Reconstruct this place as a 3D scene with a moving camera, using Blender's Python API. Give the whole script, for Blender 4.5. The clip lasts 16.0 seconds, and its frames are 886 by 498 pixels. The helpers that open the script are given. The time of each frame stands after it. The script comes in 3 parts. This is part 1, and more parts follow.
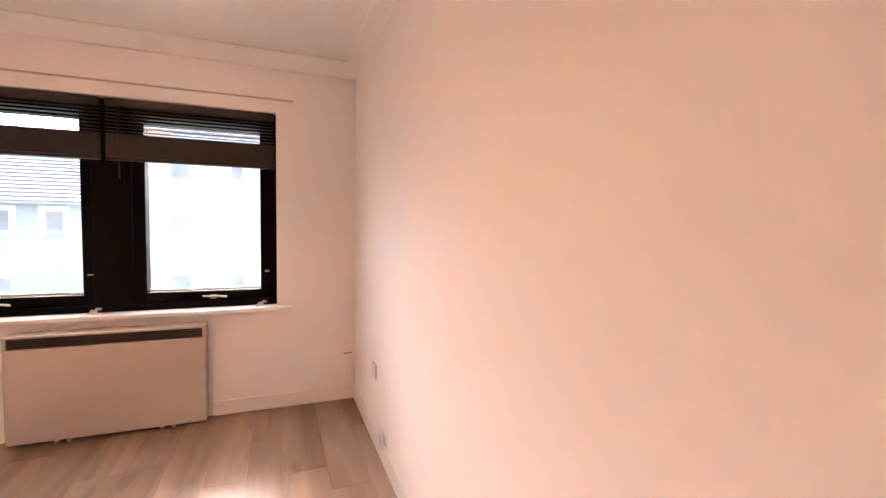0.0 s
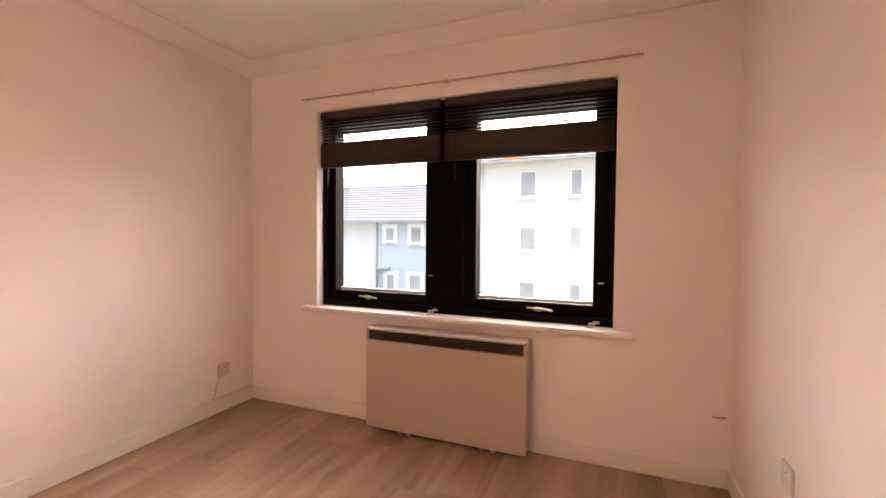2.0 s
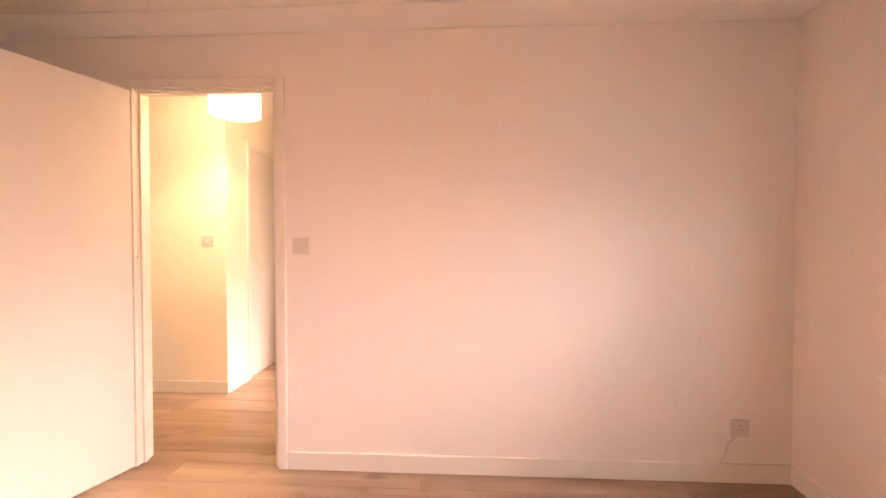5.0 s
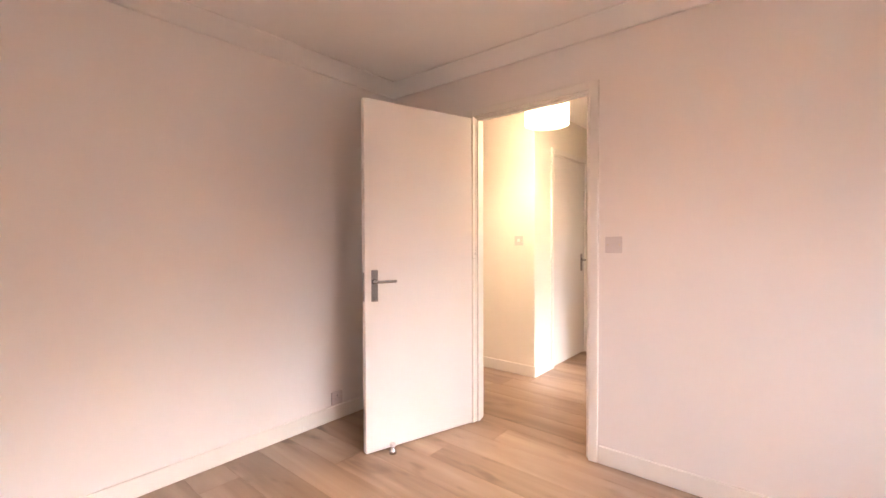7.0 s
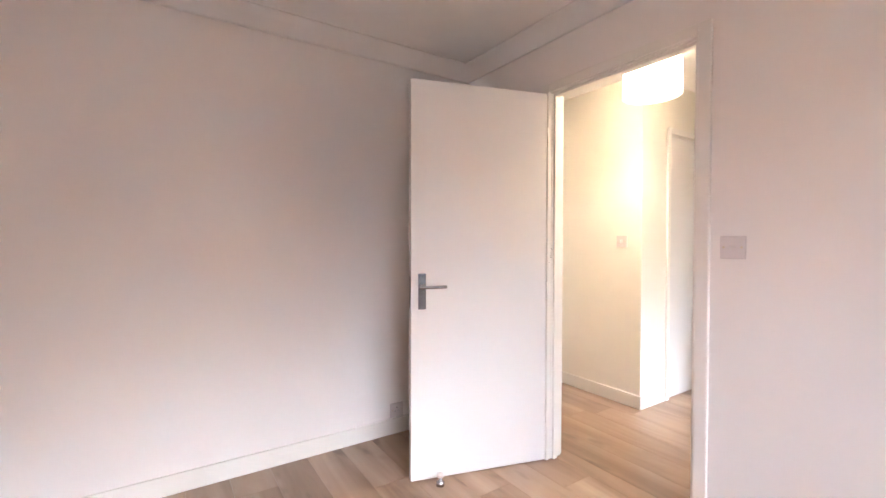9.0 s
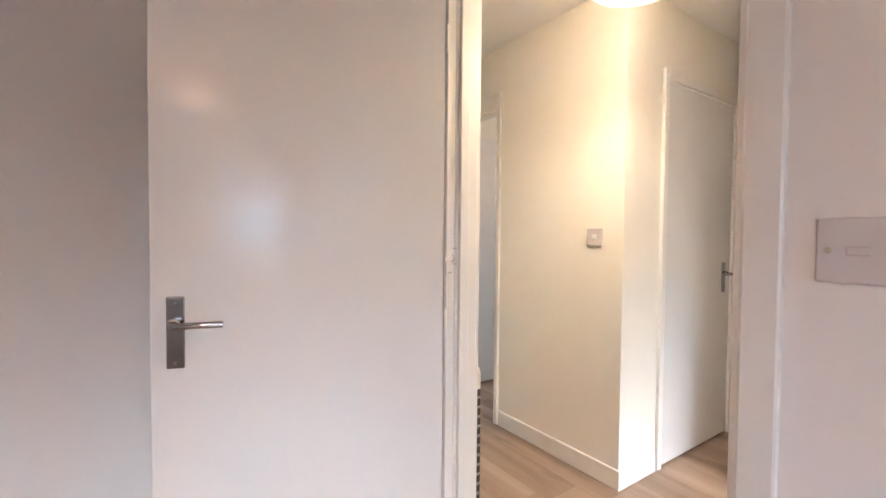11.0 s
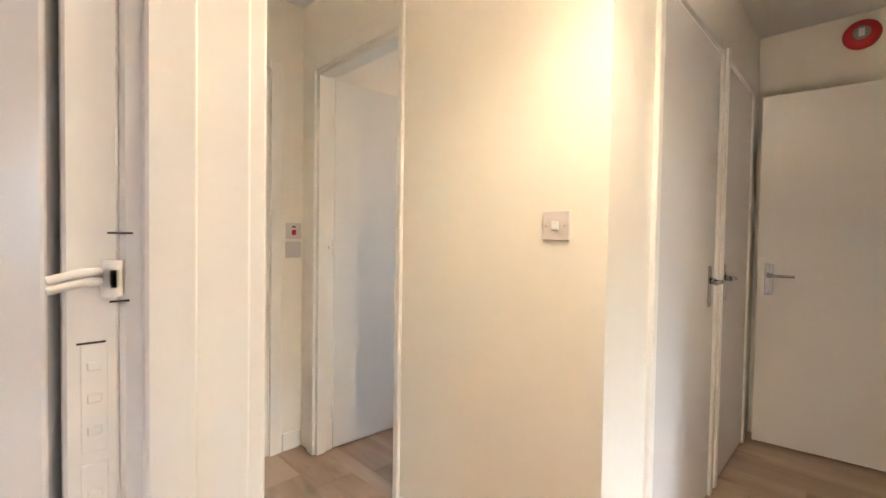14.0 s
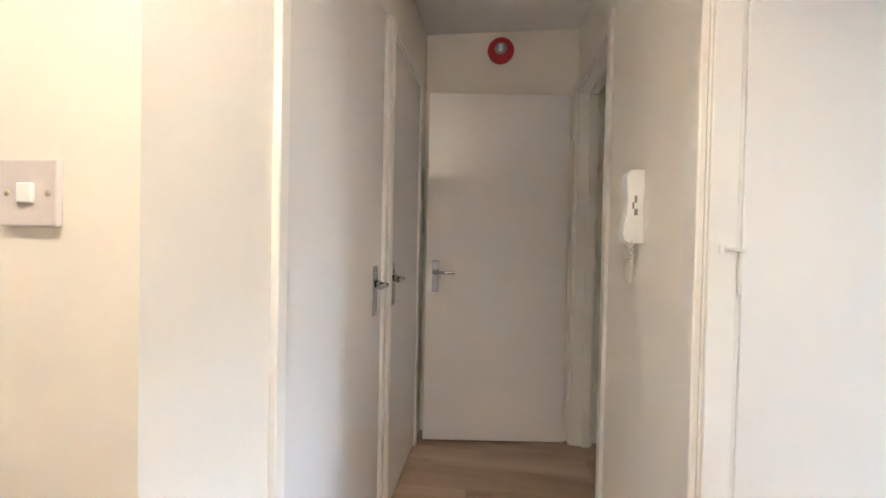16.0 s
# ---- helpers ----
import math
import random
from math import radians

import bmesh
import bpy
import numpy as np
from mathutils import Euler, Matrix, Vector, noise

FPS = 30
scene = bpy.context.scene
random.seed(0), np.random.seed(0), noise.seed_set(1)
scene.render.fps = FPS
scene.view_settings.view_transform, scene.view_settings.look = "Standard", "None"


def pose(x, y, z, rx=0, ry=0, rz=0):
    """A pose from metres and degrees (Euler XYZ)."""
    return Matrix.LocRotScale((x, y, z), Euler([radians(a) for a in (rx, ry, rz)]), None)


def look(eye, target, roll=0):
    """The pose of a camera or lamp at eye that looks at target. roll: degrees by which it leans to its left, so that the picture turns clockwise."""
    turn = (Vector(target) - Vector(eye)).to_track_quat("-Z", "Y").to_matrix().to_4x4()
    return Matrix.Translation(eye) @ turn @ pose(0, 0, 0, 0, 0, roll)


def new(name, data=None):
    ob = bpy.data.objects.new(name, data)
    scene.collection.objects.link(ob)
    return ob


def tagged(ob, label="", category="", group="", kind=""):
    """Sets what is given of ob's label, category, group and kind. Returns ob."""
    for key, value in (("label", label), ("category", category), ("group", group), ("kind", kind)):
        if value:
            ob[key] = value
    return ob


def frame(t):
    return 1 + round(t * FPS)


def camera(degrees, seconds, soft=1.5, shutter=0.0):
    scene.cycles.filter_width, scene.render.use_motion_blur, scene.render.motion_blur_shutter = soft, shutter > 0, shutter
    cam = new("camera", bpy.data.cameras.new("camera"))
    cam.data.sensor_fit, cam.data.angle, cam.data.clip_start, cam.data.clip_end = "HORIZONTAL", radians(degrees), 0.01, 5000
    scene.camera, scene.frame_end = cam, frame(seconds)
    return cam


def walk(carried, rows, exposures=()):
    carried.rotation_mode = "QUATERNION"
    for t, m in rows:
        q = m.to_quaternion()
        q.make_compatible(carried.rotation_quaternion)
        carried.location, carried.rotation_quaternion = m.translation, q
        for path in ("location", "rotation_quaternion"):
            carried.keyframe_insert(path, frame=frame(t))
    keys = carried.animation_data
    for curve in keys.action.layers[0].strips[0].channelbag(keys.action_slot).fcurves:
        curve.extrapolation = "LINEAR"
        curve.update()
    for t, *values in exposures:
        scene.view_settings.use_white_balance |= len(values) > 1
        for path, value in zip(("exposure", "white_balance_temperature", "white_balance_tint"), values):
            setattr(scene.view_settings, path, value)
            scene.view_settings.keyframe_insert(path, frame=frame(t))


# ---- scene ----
cam = camera(92.1, 16.0)

EXPOSURES = [(0, 3.3, 6300, 20), (1.4, 3.3, 6600, 21), (2.0, 2.85, 7000, 21), (2.5, 2.6, 7500, 22), (3.0, 2.55, 7800, 24), (3.7, 2.8, 7900, 25), (5.0, 3.1, 7400, 28), (7.5, 3.05, 5500, 10), (9.7, 2.95, 4900, 4), (11.8, 2.48, 4950, 2), (14, 2.66, 5050, 0), (15.5, 2.66, 4850, 0), (16, 2.72, 4600, 0)]
PATH = [
    (0, (0.196, 0.037, 1.252), (0.918, 1.899, 1.147), 0.8),
    (0.5, (0.246, 0.194, 1.207), (0.607, 2.16, 1.132), 0.6),
    (1, (0.203, 0.382, 1.205), (0.259, 2.38, 1.138), 0.5),
    (1.5, (0.242, 0.578, 1.205), (-0.192, 2.529, 1.137), 0.3),
    (2, (0.188, 0.787, 1.174), (-0.556, 2.643, 1.114), 0.5),
    (2.5, (0.12, 1.012, 1.2), (-0.905, 2.728, 1.13), 0.5),
    (3, (0.078, 1.236, 1.186), (-1.328, 2.657, 1.122), 0.2),
    (3.5, (-0.002, 1.373, 1.155), (-1.693, 2.441, 1.106), 0.5),
    (4, (-0.042, 1.468, 1.205), (-1.918, 2.158, 1.149), -0.1),
    (4.5, (-0.065, 1.494, 1.207), (-2.042, 1.787, 1.152), -0.0),
    (5, (-0.037, 1.512, 1.204), (-2.034, 1.402, 1.162), 0.0),
    (5.2, (-0.014, 1.507, 1.209), (-1.997, 1.251, 1.167), 0.0),
    (7.5, (0.069, 1.384, 1.203), (-1.311, -0.063, 1.159), -0.2),
    (8, (-0.013, 1.419, 1.202), (-1.266, -0.14, 1.158), -0.1),
    (8.5, (-0.187, 1.407, 1.194), (-1.351, -0.219, 1.151), -0.0),
    (9, (-0.446, 1.38, 1.195), (-1.548, -0.289, 1.157), 0.1),
    (9.5, (-0.735, 1.321, 1.19), (-1.84, -0.345, 1.156), 0.3),
    (9.7, (-0.83, 1.252, 1.187), (-1.941, -0.41, 1.154), 0.3),
    (11.8, (-1.77, 0.582, 1.185), (-2.9, -1.067, 1.119), 0.6),
    (12, (-1.823, 0.535, 1.177), (-2.948, -1.117, 1.117), 0.7),
    (12.5, (-1.945, 0.411, 1.168), (-3.061, -1.248, 1.11), 0.6),
    (13, (-2.029, 0.27, 1.154), (-3.146, -1.388, 1.095), 1.0),
    (13.5, (-2.098, 0.166, 1.15), (-3.27, -1.454, 1.093), 1.0),
    (14, (-2.163, 0.127, 1.152), (-3.582, -1.282, 1.101), 0.9),
    (14.5, (-2.264, 0.101, 1.145), (-3.873, -1.086, 1.097), 1.0),
    (15, (-2.413, 0.081, 1.132), (-4.163, -0.885, 1.084), 0.9),
    (15.5, (-2.599, 0.072, 1.125), (-4.485, -0.594, 1.088), 1.1),
    (16, (-2.793, 0.082, 1.142), (-4.777, -0.171, 1.108), 1.2),
]
walk(cam, [(t, look(eye, target, roll)) for t, eye, target, roll in PATH], EXPOSURES)
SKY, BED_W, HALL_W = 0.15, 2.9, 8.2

# ---- world and lights ----
world = bpy.data.worlds.new("overcast_sky")
scene.world = world
world.use_nodes = True
wn = world.node_tree
sky = wn.nodes.new("ShaderNodeTexSky")
sky.sky_type = "NISHITA"
sky.sun_disc = False
sky.sun_elevation, sky.sun_rotation = radians(33), radians(0)
sky.air_density, sky.dust_density, sky.ozone_density = 0.6, 9.0, 0.0
wn.links.new(sky.outputs[0], wn.nodes["Background"].inputs[0])
wn.nodes["Background"].inputs[1].default_value = SKY

sun_data = bpy.data.lights.new("sun", "SUN")
sun_data.energy, sun_data.angle, sun_data.color = 4.2, radians(150), (0.76, 0.88, 1.0)
sun = new("sun", sun_data)
sun.matrix_world = look((0, 55, 55), (0, 0, 0))


def bulb(name, at, watts, color, radius=0.045):
    data = bpy.data.lights.new(name, "POINT")
    data.energy, data.color, data.shadow_soft_size = watts, color, radius
    new(name, data).location = at


WARM = (1.0, 0.52, 0.29)
BED_LAMP, HALL_LAMP, BATH_UNSEEN_LAMP, BOX_FILL = (-0.76, 1.10, 2.03), (-2.79, -0.01, 2.113), (-2.5, -2.85, 2.24), (-4.35, -1.55, 2.05)
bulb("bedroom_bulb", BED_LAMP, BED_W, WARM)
bulb("hall_bulb", HALL_LAMP, HALL_W, (1.0, 0.67, 0.39))
# unseen fill lamp, added to warm and brighten the box room door
bulb("box_room_fill_bulb", BOX_FILL, 1.5, WARM)
# unseen source, added beyond the door jamb to brighten the bathroom
bulb("unseen_bathroom_bulb", BATH_UNSEEN_LAMP, 7.0, (1.0, 0.86, 0.68), 0.06)


# ---- materials ----
def material(name, color, rough=0.5, metal=0.0, var=0.06, scale=6.0, bump=0.0, bump_scale=60.0, fine=0.03, spec=0.5):
    m = bpy.data.materials.new(name)
    m.use_nodes = True
    nt = m.node_tree
    n, l = nt.nodes, nt.links
    b = n["Principled BSDF"]
    b.inputs["Roughness"].default_value, b.inputs["Metallic"].default_value = rough, metal
    b.inputs["Specular IOR Level"].default_value = spec
    co = n.new("ShaderNodeTexCoord")
    n1, n2 = n.new("ShaderNodeTexNoise"), n.new("ShaderNodeTexNoise")
    n1.inputs["Scale"].default_value, n2.inputs["Scale"].default_value = scale, scale * 22
    n1.inputs["Detail"].default_value, n2.inputs["Detail"].default_value = 4, 3
    l.new(co.outputs["Object"], n1.inputs["Vector"])
    l.new(co.outputs["Object"], n2.inputs["Vector"])
    add = n.new("ShaderNodeMath")
    add.operation = "MULTIPLY_ADD"
    l.new(n2.outputs[0], add.inputs[0])
    add.inputs[1].default_value = fine / max(var, 1e-4)
    l.new(n1.outputs[0], add.inputs[2])
    ramp = n.new("ShaderNodeMapRange")
    ramp.inputs["From Min"].default_value, ramp.inputs["From Max"].default_value = 0.25, 0.75 + fine / max(var, 1e-4)
    ramp.inputs["To Min"].default_value, ramp.inputs["To Max"].default_value = 1 - var, 1 + var
    l.new(add.outputs[0], ramp.inputs["Value"])
    mul = n.new("ShaderNodeVectorMath")
    mul.operation = "SCALE"
    mul.inputs[0].default_value = color
    l.new(ramp.outputs[0], mul.inputs["Scale"])
    l.new(mul.outputs[0], b.inputs["Base Color"])
    rr = n.new("ShaderNodeMapRange")
    rr.inputs["To Min"].default_value, rr.inputs["To Max"].default_value = rough * 0.85, min(1, rough * 1.15)
    l.new(n1.outputs[0], rr.inputs["Value"])
    l.new(rr.outputs[0], b.inputs["Roughness"])
    if bump:
        nb = n.new("ShaderNodeTexNoise")
        nb.inputs["Scale"].default_value, nb.inputs["Detail"].default_value = bump_scale, 3
        l.new(co.outputs["Object"], nb.inputs["Vector"])
        bp = n.new("ShaderNodeBump")
        bp.inputs["Strength"].default_value, bp.inputs["Distance"].default_value = bump, 0.002
        l.new(nb.outputs[0], bp.inputs["Height"])
        l.new(bp.outputs[0], b.inputs["Normal"])
    return m


def plank_material():
    m = material("oak_laminate", (0.36, 0.25, 0.17), 0.33, spec=0.55)
    nt = m.node_tree
    n, l = nt.nodes, nt.links
    b = n["Principled BSDF"]
    co, info = n.new("ShaderNodeTexCoord"), n.new("ShaderNodeObjectInfo")
    shift = n.new("ShaderNodeVectorMath")
    shift.operation = "SCALE"
    shift.inputs[0].default_value = (7.3, 13.1, 3.7)
    l.new(info.outputs["Random"], shift.inputs["Scale"])
    add = n.new("ShaderNodeVectorMath")
    l.new(co.outputs["Object"], add.inputs[0])
    l.new(shift.outputs[0], add.inputs[1])
    mp, mp2 = n.new("ShaderNodeMapping"), n.new("ShaderNodeMapping")
    mp.inputs["Scale"].default_value = (4.2, 0.55, 1)
    mp2.inputs["Scale"].default_value = (38, 1.4, 1)
    l.new(add.outputs[0], mp.inputs[0])
    l.new(add.outputs[0], mp2.inputs[0])
    g1, g2, kn = n.new("ShaderNodeTexNoise"), n.new("ShaderNodeTexNoise"), n.new("ShaderNodeTexNoise")
    g1.inputs["Detail"].default_value, g2.inputs["Detail"].default_value = 5, 4
    g1.inputs["Scale"].default_value = g2.inputs["Scale"].default_value = 1.0
    g1.inputs["Distortion"].default_value = 1.2
    l.new(mp.outputs[0], g1.inputs["Vector"])
    l.new(mp2.outputs[0], g2.inputs["Vector"])
    mp3 = n.new("ShaderNodeMapping")
    mp3.inputs["Scale"].default_value = (9, 3.2, 1)
    l.new(add.outputs[0], mp3.inputs[0])
    l.new(mp3.outputs[0], kn.inputs["Vector"])
    kn.inputs["Scale"].default_value = 1.0
    mix = n.new("ShaderNodeMath")
    mix.operation = "MULTIPLY_ADD"
    mix.inputs[1].default_value = 0.12
    l.new(g2.outputs[0], mix.inputs[0])
    l.new(g1.outputs[0], mix.inputs[2])
    ramp = n.new("ShaderNodeValToRGB")
    ramp.color_ramp.elements[0].position, ramp.color_ramp.elements[0].color = 0.30, (0.19, 0.12, 0.078, 1)
    ramp.color_ramp.elements[1].position, ramp.color_ramp.elements[1].color = 0.80, (0.45, 0.335, 0.245, 1)
    mid = ramp.color_ramp.elements.new(0.58)
    mid.color = (0.35, 0.243, 0.168, 1)
    l.new(mix.outputs[0], ramp.inputs[0])
    dark = n.new("ShaderNodeMapRange")
    dark.inputs["From Min"].default_value, dark.inputs["From Max"].default_value = 0.60, 0.74
    dark.inputs["To Min"].default_value, dark.inputs["To Max"].default_value = 1.0, 0.62
    l.new(kn.outputs[0], dark.inputs["Value"])
    tone = n.new("ShaderNodeMapRange")
    tone.inputs["To Min"].default_value, tone.inputs["To Max"].default_value = 0.94, 1.06
    l.new(info.outputs["Random"], tone.inputs["Value"])
    both = n.new("ShaderNodeMath")
    both.operation = "MULTIPLY"
    l.new(dark.outputs[0], both.inputs[0])
    l.new(tone.outputs[0], both.inputs[1])
    sc = n.new("ShaderNodeVectorMath")
    sc.operation = "SCALE"
    l.new(ramp.outputs[0], sc.inputs[0])
    l.new(both.outputs[0], sc.inputs["Scale"])
    l.new(sc.outputs[0], b.inputs["Base Color"])
    bp = n.new("ShaderNodeBump")
    bp.inputs["Strength"].default_value, bp.inputs["Distance"].default_value = 0.12, 0.001
    l.new(g2.outputs[0], bp.inputs["Height"])
    l.new(bp.outputs[0], b.inputs["Normal"])
    return m


def shade_material(name, through_share):
    m = bpy.data.materials.new(name)
    m.use_nodes = True
    n, l = m.node_tree.nodes, m.node_tree.links
    b = n["Principled BSDF"]
    b.inputs["Base Color"].default_value = (0.85, 0.82, 0.76, 1)
    b.inputs["Roughness"].default_value = 0.9
    tr, mx = n.new("ShaderNodeBsdfTranslucent"), n.new("ShaderNodeMixShader")
    tr.inputs[0].default_value = (0.9, 0.86, 0.78, 1)
    mx.inputs[0].default_value = through_share
    l.new(b.outputs[0], mx.inputs[1])
    l.new(tr.outputs[0], mx.inputs[2])
    l.new(mx.outputs[0], n["Material Output"].inputs[0])
    return m


def glass_material():
    m = bpy.data.materials.new("window_glass")
    m.use_nodes = True
    n, l = m.node_tree.nodes, m.node_tree.links
    n.remove(n["Principled BSDF"])
    t, g, mx, fr = (n.new("ShaderNodeBsdfTransparent"), n.new("ShaderNodeBsdfGlossy"),
                    n.new("ShaderNodeMixShader"), n.new("ShaderNodeFresnel"))
    g.inputs["Roughness"].default_value = 0.01
    fr.inputs[0].default_value = 1.45
    l.new(fr.outputs[0], mx.inputs[0])
    l.new(t.outputs[0], mx.inputs[1])
    l.new(g.outputs[0], mx.inputs[2])
    l.new(mx.outputs[0], n["Material Output"].inputs[0])
    return m


WALL = material("bedroom_wall_paint", (0.84, 0.80, 0.77), 0.6, var=0.02, scale=1.6, bump=0.12, bump_scale=140, fine=0.006)
HALLW = material("hall_wall_paint", (0.85, 0.81, 0.73), 0.55, var=0.02, scale=1.8, bump=0.12, bump_scale=140, fine=0.006)
CEIL = material("ceiling_paint", (0.84, 0.82, 0.80), 0.8, var=0.025, scale=1.2, bump=0.15, bump_scale=90, fine=0.008)
TRIM = material("white_gloss_trim", (0.82, 0.79, 0.74), 0.3, var=0.03, scale=5, bump=0.05, bump_scale=45, fine=0.01)
DOOR = material("white_satin_door", (0.81, 0.79, 0.77), 0.15, var=0.015, scale=2.0, bump=0.10, bump_scale=30, fine=0.005, spec=0.35)
BLACK = material("dark_stained_frame", (0.005, 0.004, 0.0035), 0.6, var=0.25, scale=14, bump=0.1, bump_scale=80, fine=0.1, spec=0.04)
SLAT = material("dark_wood_slat", (0.022, 0.012, 0.008), 0.45, var=0.25, scale=18, bump=0.08, bump_scale=90, fine=0.1)
# also browns the curtain track, in place of its shadow line
HEATER = material("beige_painted_steel", (0.50, 0.42, 0.355), 0.42, var=0.02, scale=3, bump=0.04, bump_scale=200, fine=0.008)
CREAM = material("cream_plastic", (0.74, 0.70, 0.60), 0.4, var=0.03, scale=6, fine=0.01)
GRILL = material("dark_brown_grille", (0.05, 0.033, 0.026), 0.5, var=0.1, scale=10)
PLASTIC = material("white_plastic", (0.66, 0.61, 0.60), 0.32, var=0.02, scale=8, fine=0.008)
DIM = material("grey_plastic", (0.30, 0.27, 0.26), 0.4)
CHROME = material("brushed_chrome", (0.42, 0.42, 0.43), 0.16, 1.0, var=0.05, scale=30)
BRASS = material("pale_brass", (0.66, 0.58, 0.44), 0.3, 0.8, var=0.1, scale=30)
RED = material("red_plastic", (0.42, 0.012, 0.016), 0.35, var=0.06, scale=12)
RUBBER = material("dark_rubber", (0.03, 0.03, 0.03), 0.7)
GREYTILE = material("slate_floor_tile", (0.028, 0.030, 0.034), 0.22, var=0.25, scale=5, bump=0.1, bump_scale=40)
GROUT = material("grey_grout", (0.25, 0.25, 0.25), 0.8)
WTILE = material("white_glazed_tile", (0.78, 0.78, 0.75), 0.15, var=0.02, scale=4)
ENAMEL = material("white_enamel", (0.85, 0.85, 0.84), 0.12, var=0.01, scale=3)
OAK = plank_material()
SHADE = shade_material("thin_shade_fabric", 0.95)
HALL_SHADE = shade_material("dense_shade_fabric", 0.82)
GLASS = glass_material()
RENDER_C = material("cream_render_facade", (0.74, 0.725, 0.69), 0.85, var=0.08, scale=0.6, bump=0.3, bump_scale=30)
RENDER_B = material("pale_blue_render_facade", (0.52, 0.575, 0.62), 0.85, var=0.08, scale=0.6, bump=0.3, bump_scale=30)
ROOF = material("grey_concrete_roof_tile", (0.17, 0.165, 0.165), 0.8, var=0.2, scale=2, fine=0.1)
EXTW = material("white_window_surround", (0.84, 0.84, 0.83), 0.6, var=0.04, scale=1)
# pane grey is lightened to stand for sky reflected in the glass
EXTG = material("sky_paled_window_pane", (0.40, 0.41, 0.41), 0.15, var=0.3, scale=1.2)
GRASS = material("grey_green_ground", (0.10, 0.11, 0.07), 0.95, var=0.3, scale=0.3, fine=0.2)
TERRA = material("orange_brick", (0.55, 0.24, 0.10), 0.8, var=0.1, scale=3)
BLUE = material("blue_painted_board", (0.08, 0.16, 0.36), 0.6, var=0.1, scale=1)


# ---- builders ----
def box(bm, x0, x1, y0, y1, z0, z1, bevel=0.0, seg=1):
    vs = [bm.verts.new((x, y, z)) for x in (min(x0, x1), max(x0, x1)) for y in (min(y0, y1), max(y0, y1)) for z in (min(z0, z1), max(z0, z1))]
    fs = [bm.faces.new([vs[i] for i in f]) for f in ((0, 1, 3, 2), (4, 6, 7, 5), (0, 4, 5, 1), (2, 3, 7, 6), (0, 2, 6, 4), (1, 5, 7, 3))]
    if bevel:
        es = list({e for f in fs for e in f.edges})
        bmesh.ops.bevel(bm, geom=es, offset=bevel, segments=seg, profile=0.5, affect="EDGES")
    return bm


def boxes(*rows, bevel=0.0, seg=1):
    bm = bmesh.new()
    for r in rows:
        box(bm, *r, bevel=bevel, seg=seg)
    return bm


def lathe(profile, n=32, axis="Z", at=(0, 0, 0)):
    """A solid of revolution from (radius, height) pairs."""
    bm = bmesh.new()
    rings = []
    for r, h in profile:
        ring = []
        for i in range(n):
            a = 2 * math.pi * i / n
            c, s = r * math.cos(a), r * math.sin(a)
            v = {"Z": (c, s, h), "X": (h, c, s), "Y": (s, h, c)}[axis]
            ring.append(bm.verts.new((v[0] + at[0], v[1] + at[1], v[2] + at[2])))
        rings.append(ring)
    for a, b in zip(rings, rings[1:]):
        for i in range(n):
            bm.faces.new((a[i], a[(i + 1) % n], b[(i + 1) % n], b[i]))
    for ring, flip in ((rings[0], True), (rings[-1], False)):
        bm.faces.new(list(reversed(ring)) if flip else ring)
    for f in bm.faces:
        f.smooth = True
    return bm


def mesh_of(name, bm, mat):
    bmesh.ops.recalc_face_normals(bm, faces=bm.faces)
    me = bpy.data.meshes.new(name)
    bm.to_mesh(me)
    bm.free()
    me.materials.append(mat)
    return me


def part(name, bm, mat, parent, label=""):
    ob = new(name, mesh_of(name, bm, mat))
    ob.parent = parent
    return tagged(ob, label)


def structure(name, bm, mat, label, category):
    return tagged(new(name, mesh_of(name, bm, mat)), label, category, kind="structure")


def thing(name, m, label, category, group="", kind=""):
    ob = new(name)
    ob.empty_display_size = 0.1
    ob.matrix_world = m
    return tagged(ob, label, category, group, kind)


def tube(name, points, r, mat, parent, label="", cyclic=False):
    cu = bpy.data.curves.new(name, "CURVE")
    cu.dimensions, cu.bevel_depth, cu.bevel_resolution, cu.use_fill_caps = "3D", r, 3, True
    sp = cu.splines.new("POLY")
    sp.points.add(len(points) - 1)
    for p, q in zip(sp.points, points):
        p.co = (*q, 1)
    tmp = bpy.data.objects.new(name, cu)
    me = bpy.data.meshes.new_from_object(tmp)
    bpy.data.objects.remove(tmp)
    me.name = name
    me.materials.clear()
    me.materials.append(mat)
    for f in me.polygons:
        f.use_smooth = True
    ob = new(name, me)
    ob.parent = parent
    return tagged(ob, label)


# ---- the rooms' shell ----
H_BED, H_HALL, TOP = 2.36, 2.372, 2.6
WX0, WX1, WZ0, WZ1 = -1.65, 0.19, 0.702, 1.988
FY = 3.115          # inner face of the outer wall
OUT = 3.32


def wall_x(name, x0, x1, y0, y1, holes, mat, label, top=TOP):
    """A wall along y between x0 and x1, with holes (y0, y1, z0, z1) in order of y."""
    rows, at = [], y0
    for a, b, lo, hi in holes:
        rows.append((x0, x1, at, a, 0, top))
        rows.append((x0, x1, a, b, hi, top))
        if lo > 0:
            rows.append((x0, x1, a, b, 0, lo))
        at = b
    rows.append((x0, x1, at, y1, 0, top))
    return structure(name, boxes(*rows), mat, label, "wall")


def wall_y(name, y0, y1, x0, x1, holes, mat, label, top=TOP):
    rows, at = [], x0
    for a, b, lo, hi in holes:
        rows.append((at, a, y0, y1, 0, top))
        rows.append((a, b, y0, y1, hi, top))
        if lo > 0:
            rows.append((a, b, y0, y1, 0, lo))
        at = b
    rows.append((at, x1, y0, y1, 0, top))
    return structure(name, boxes(*rows), mat, label, "wall")


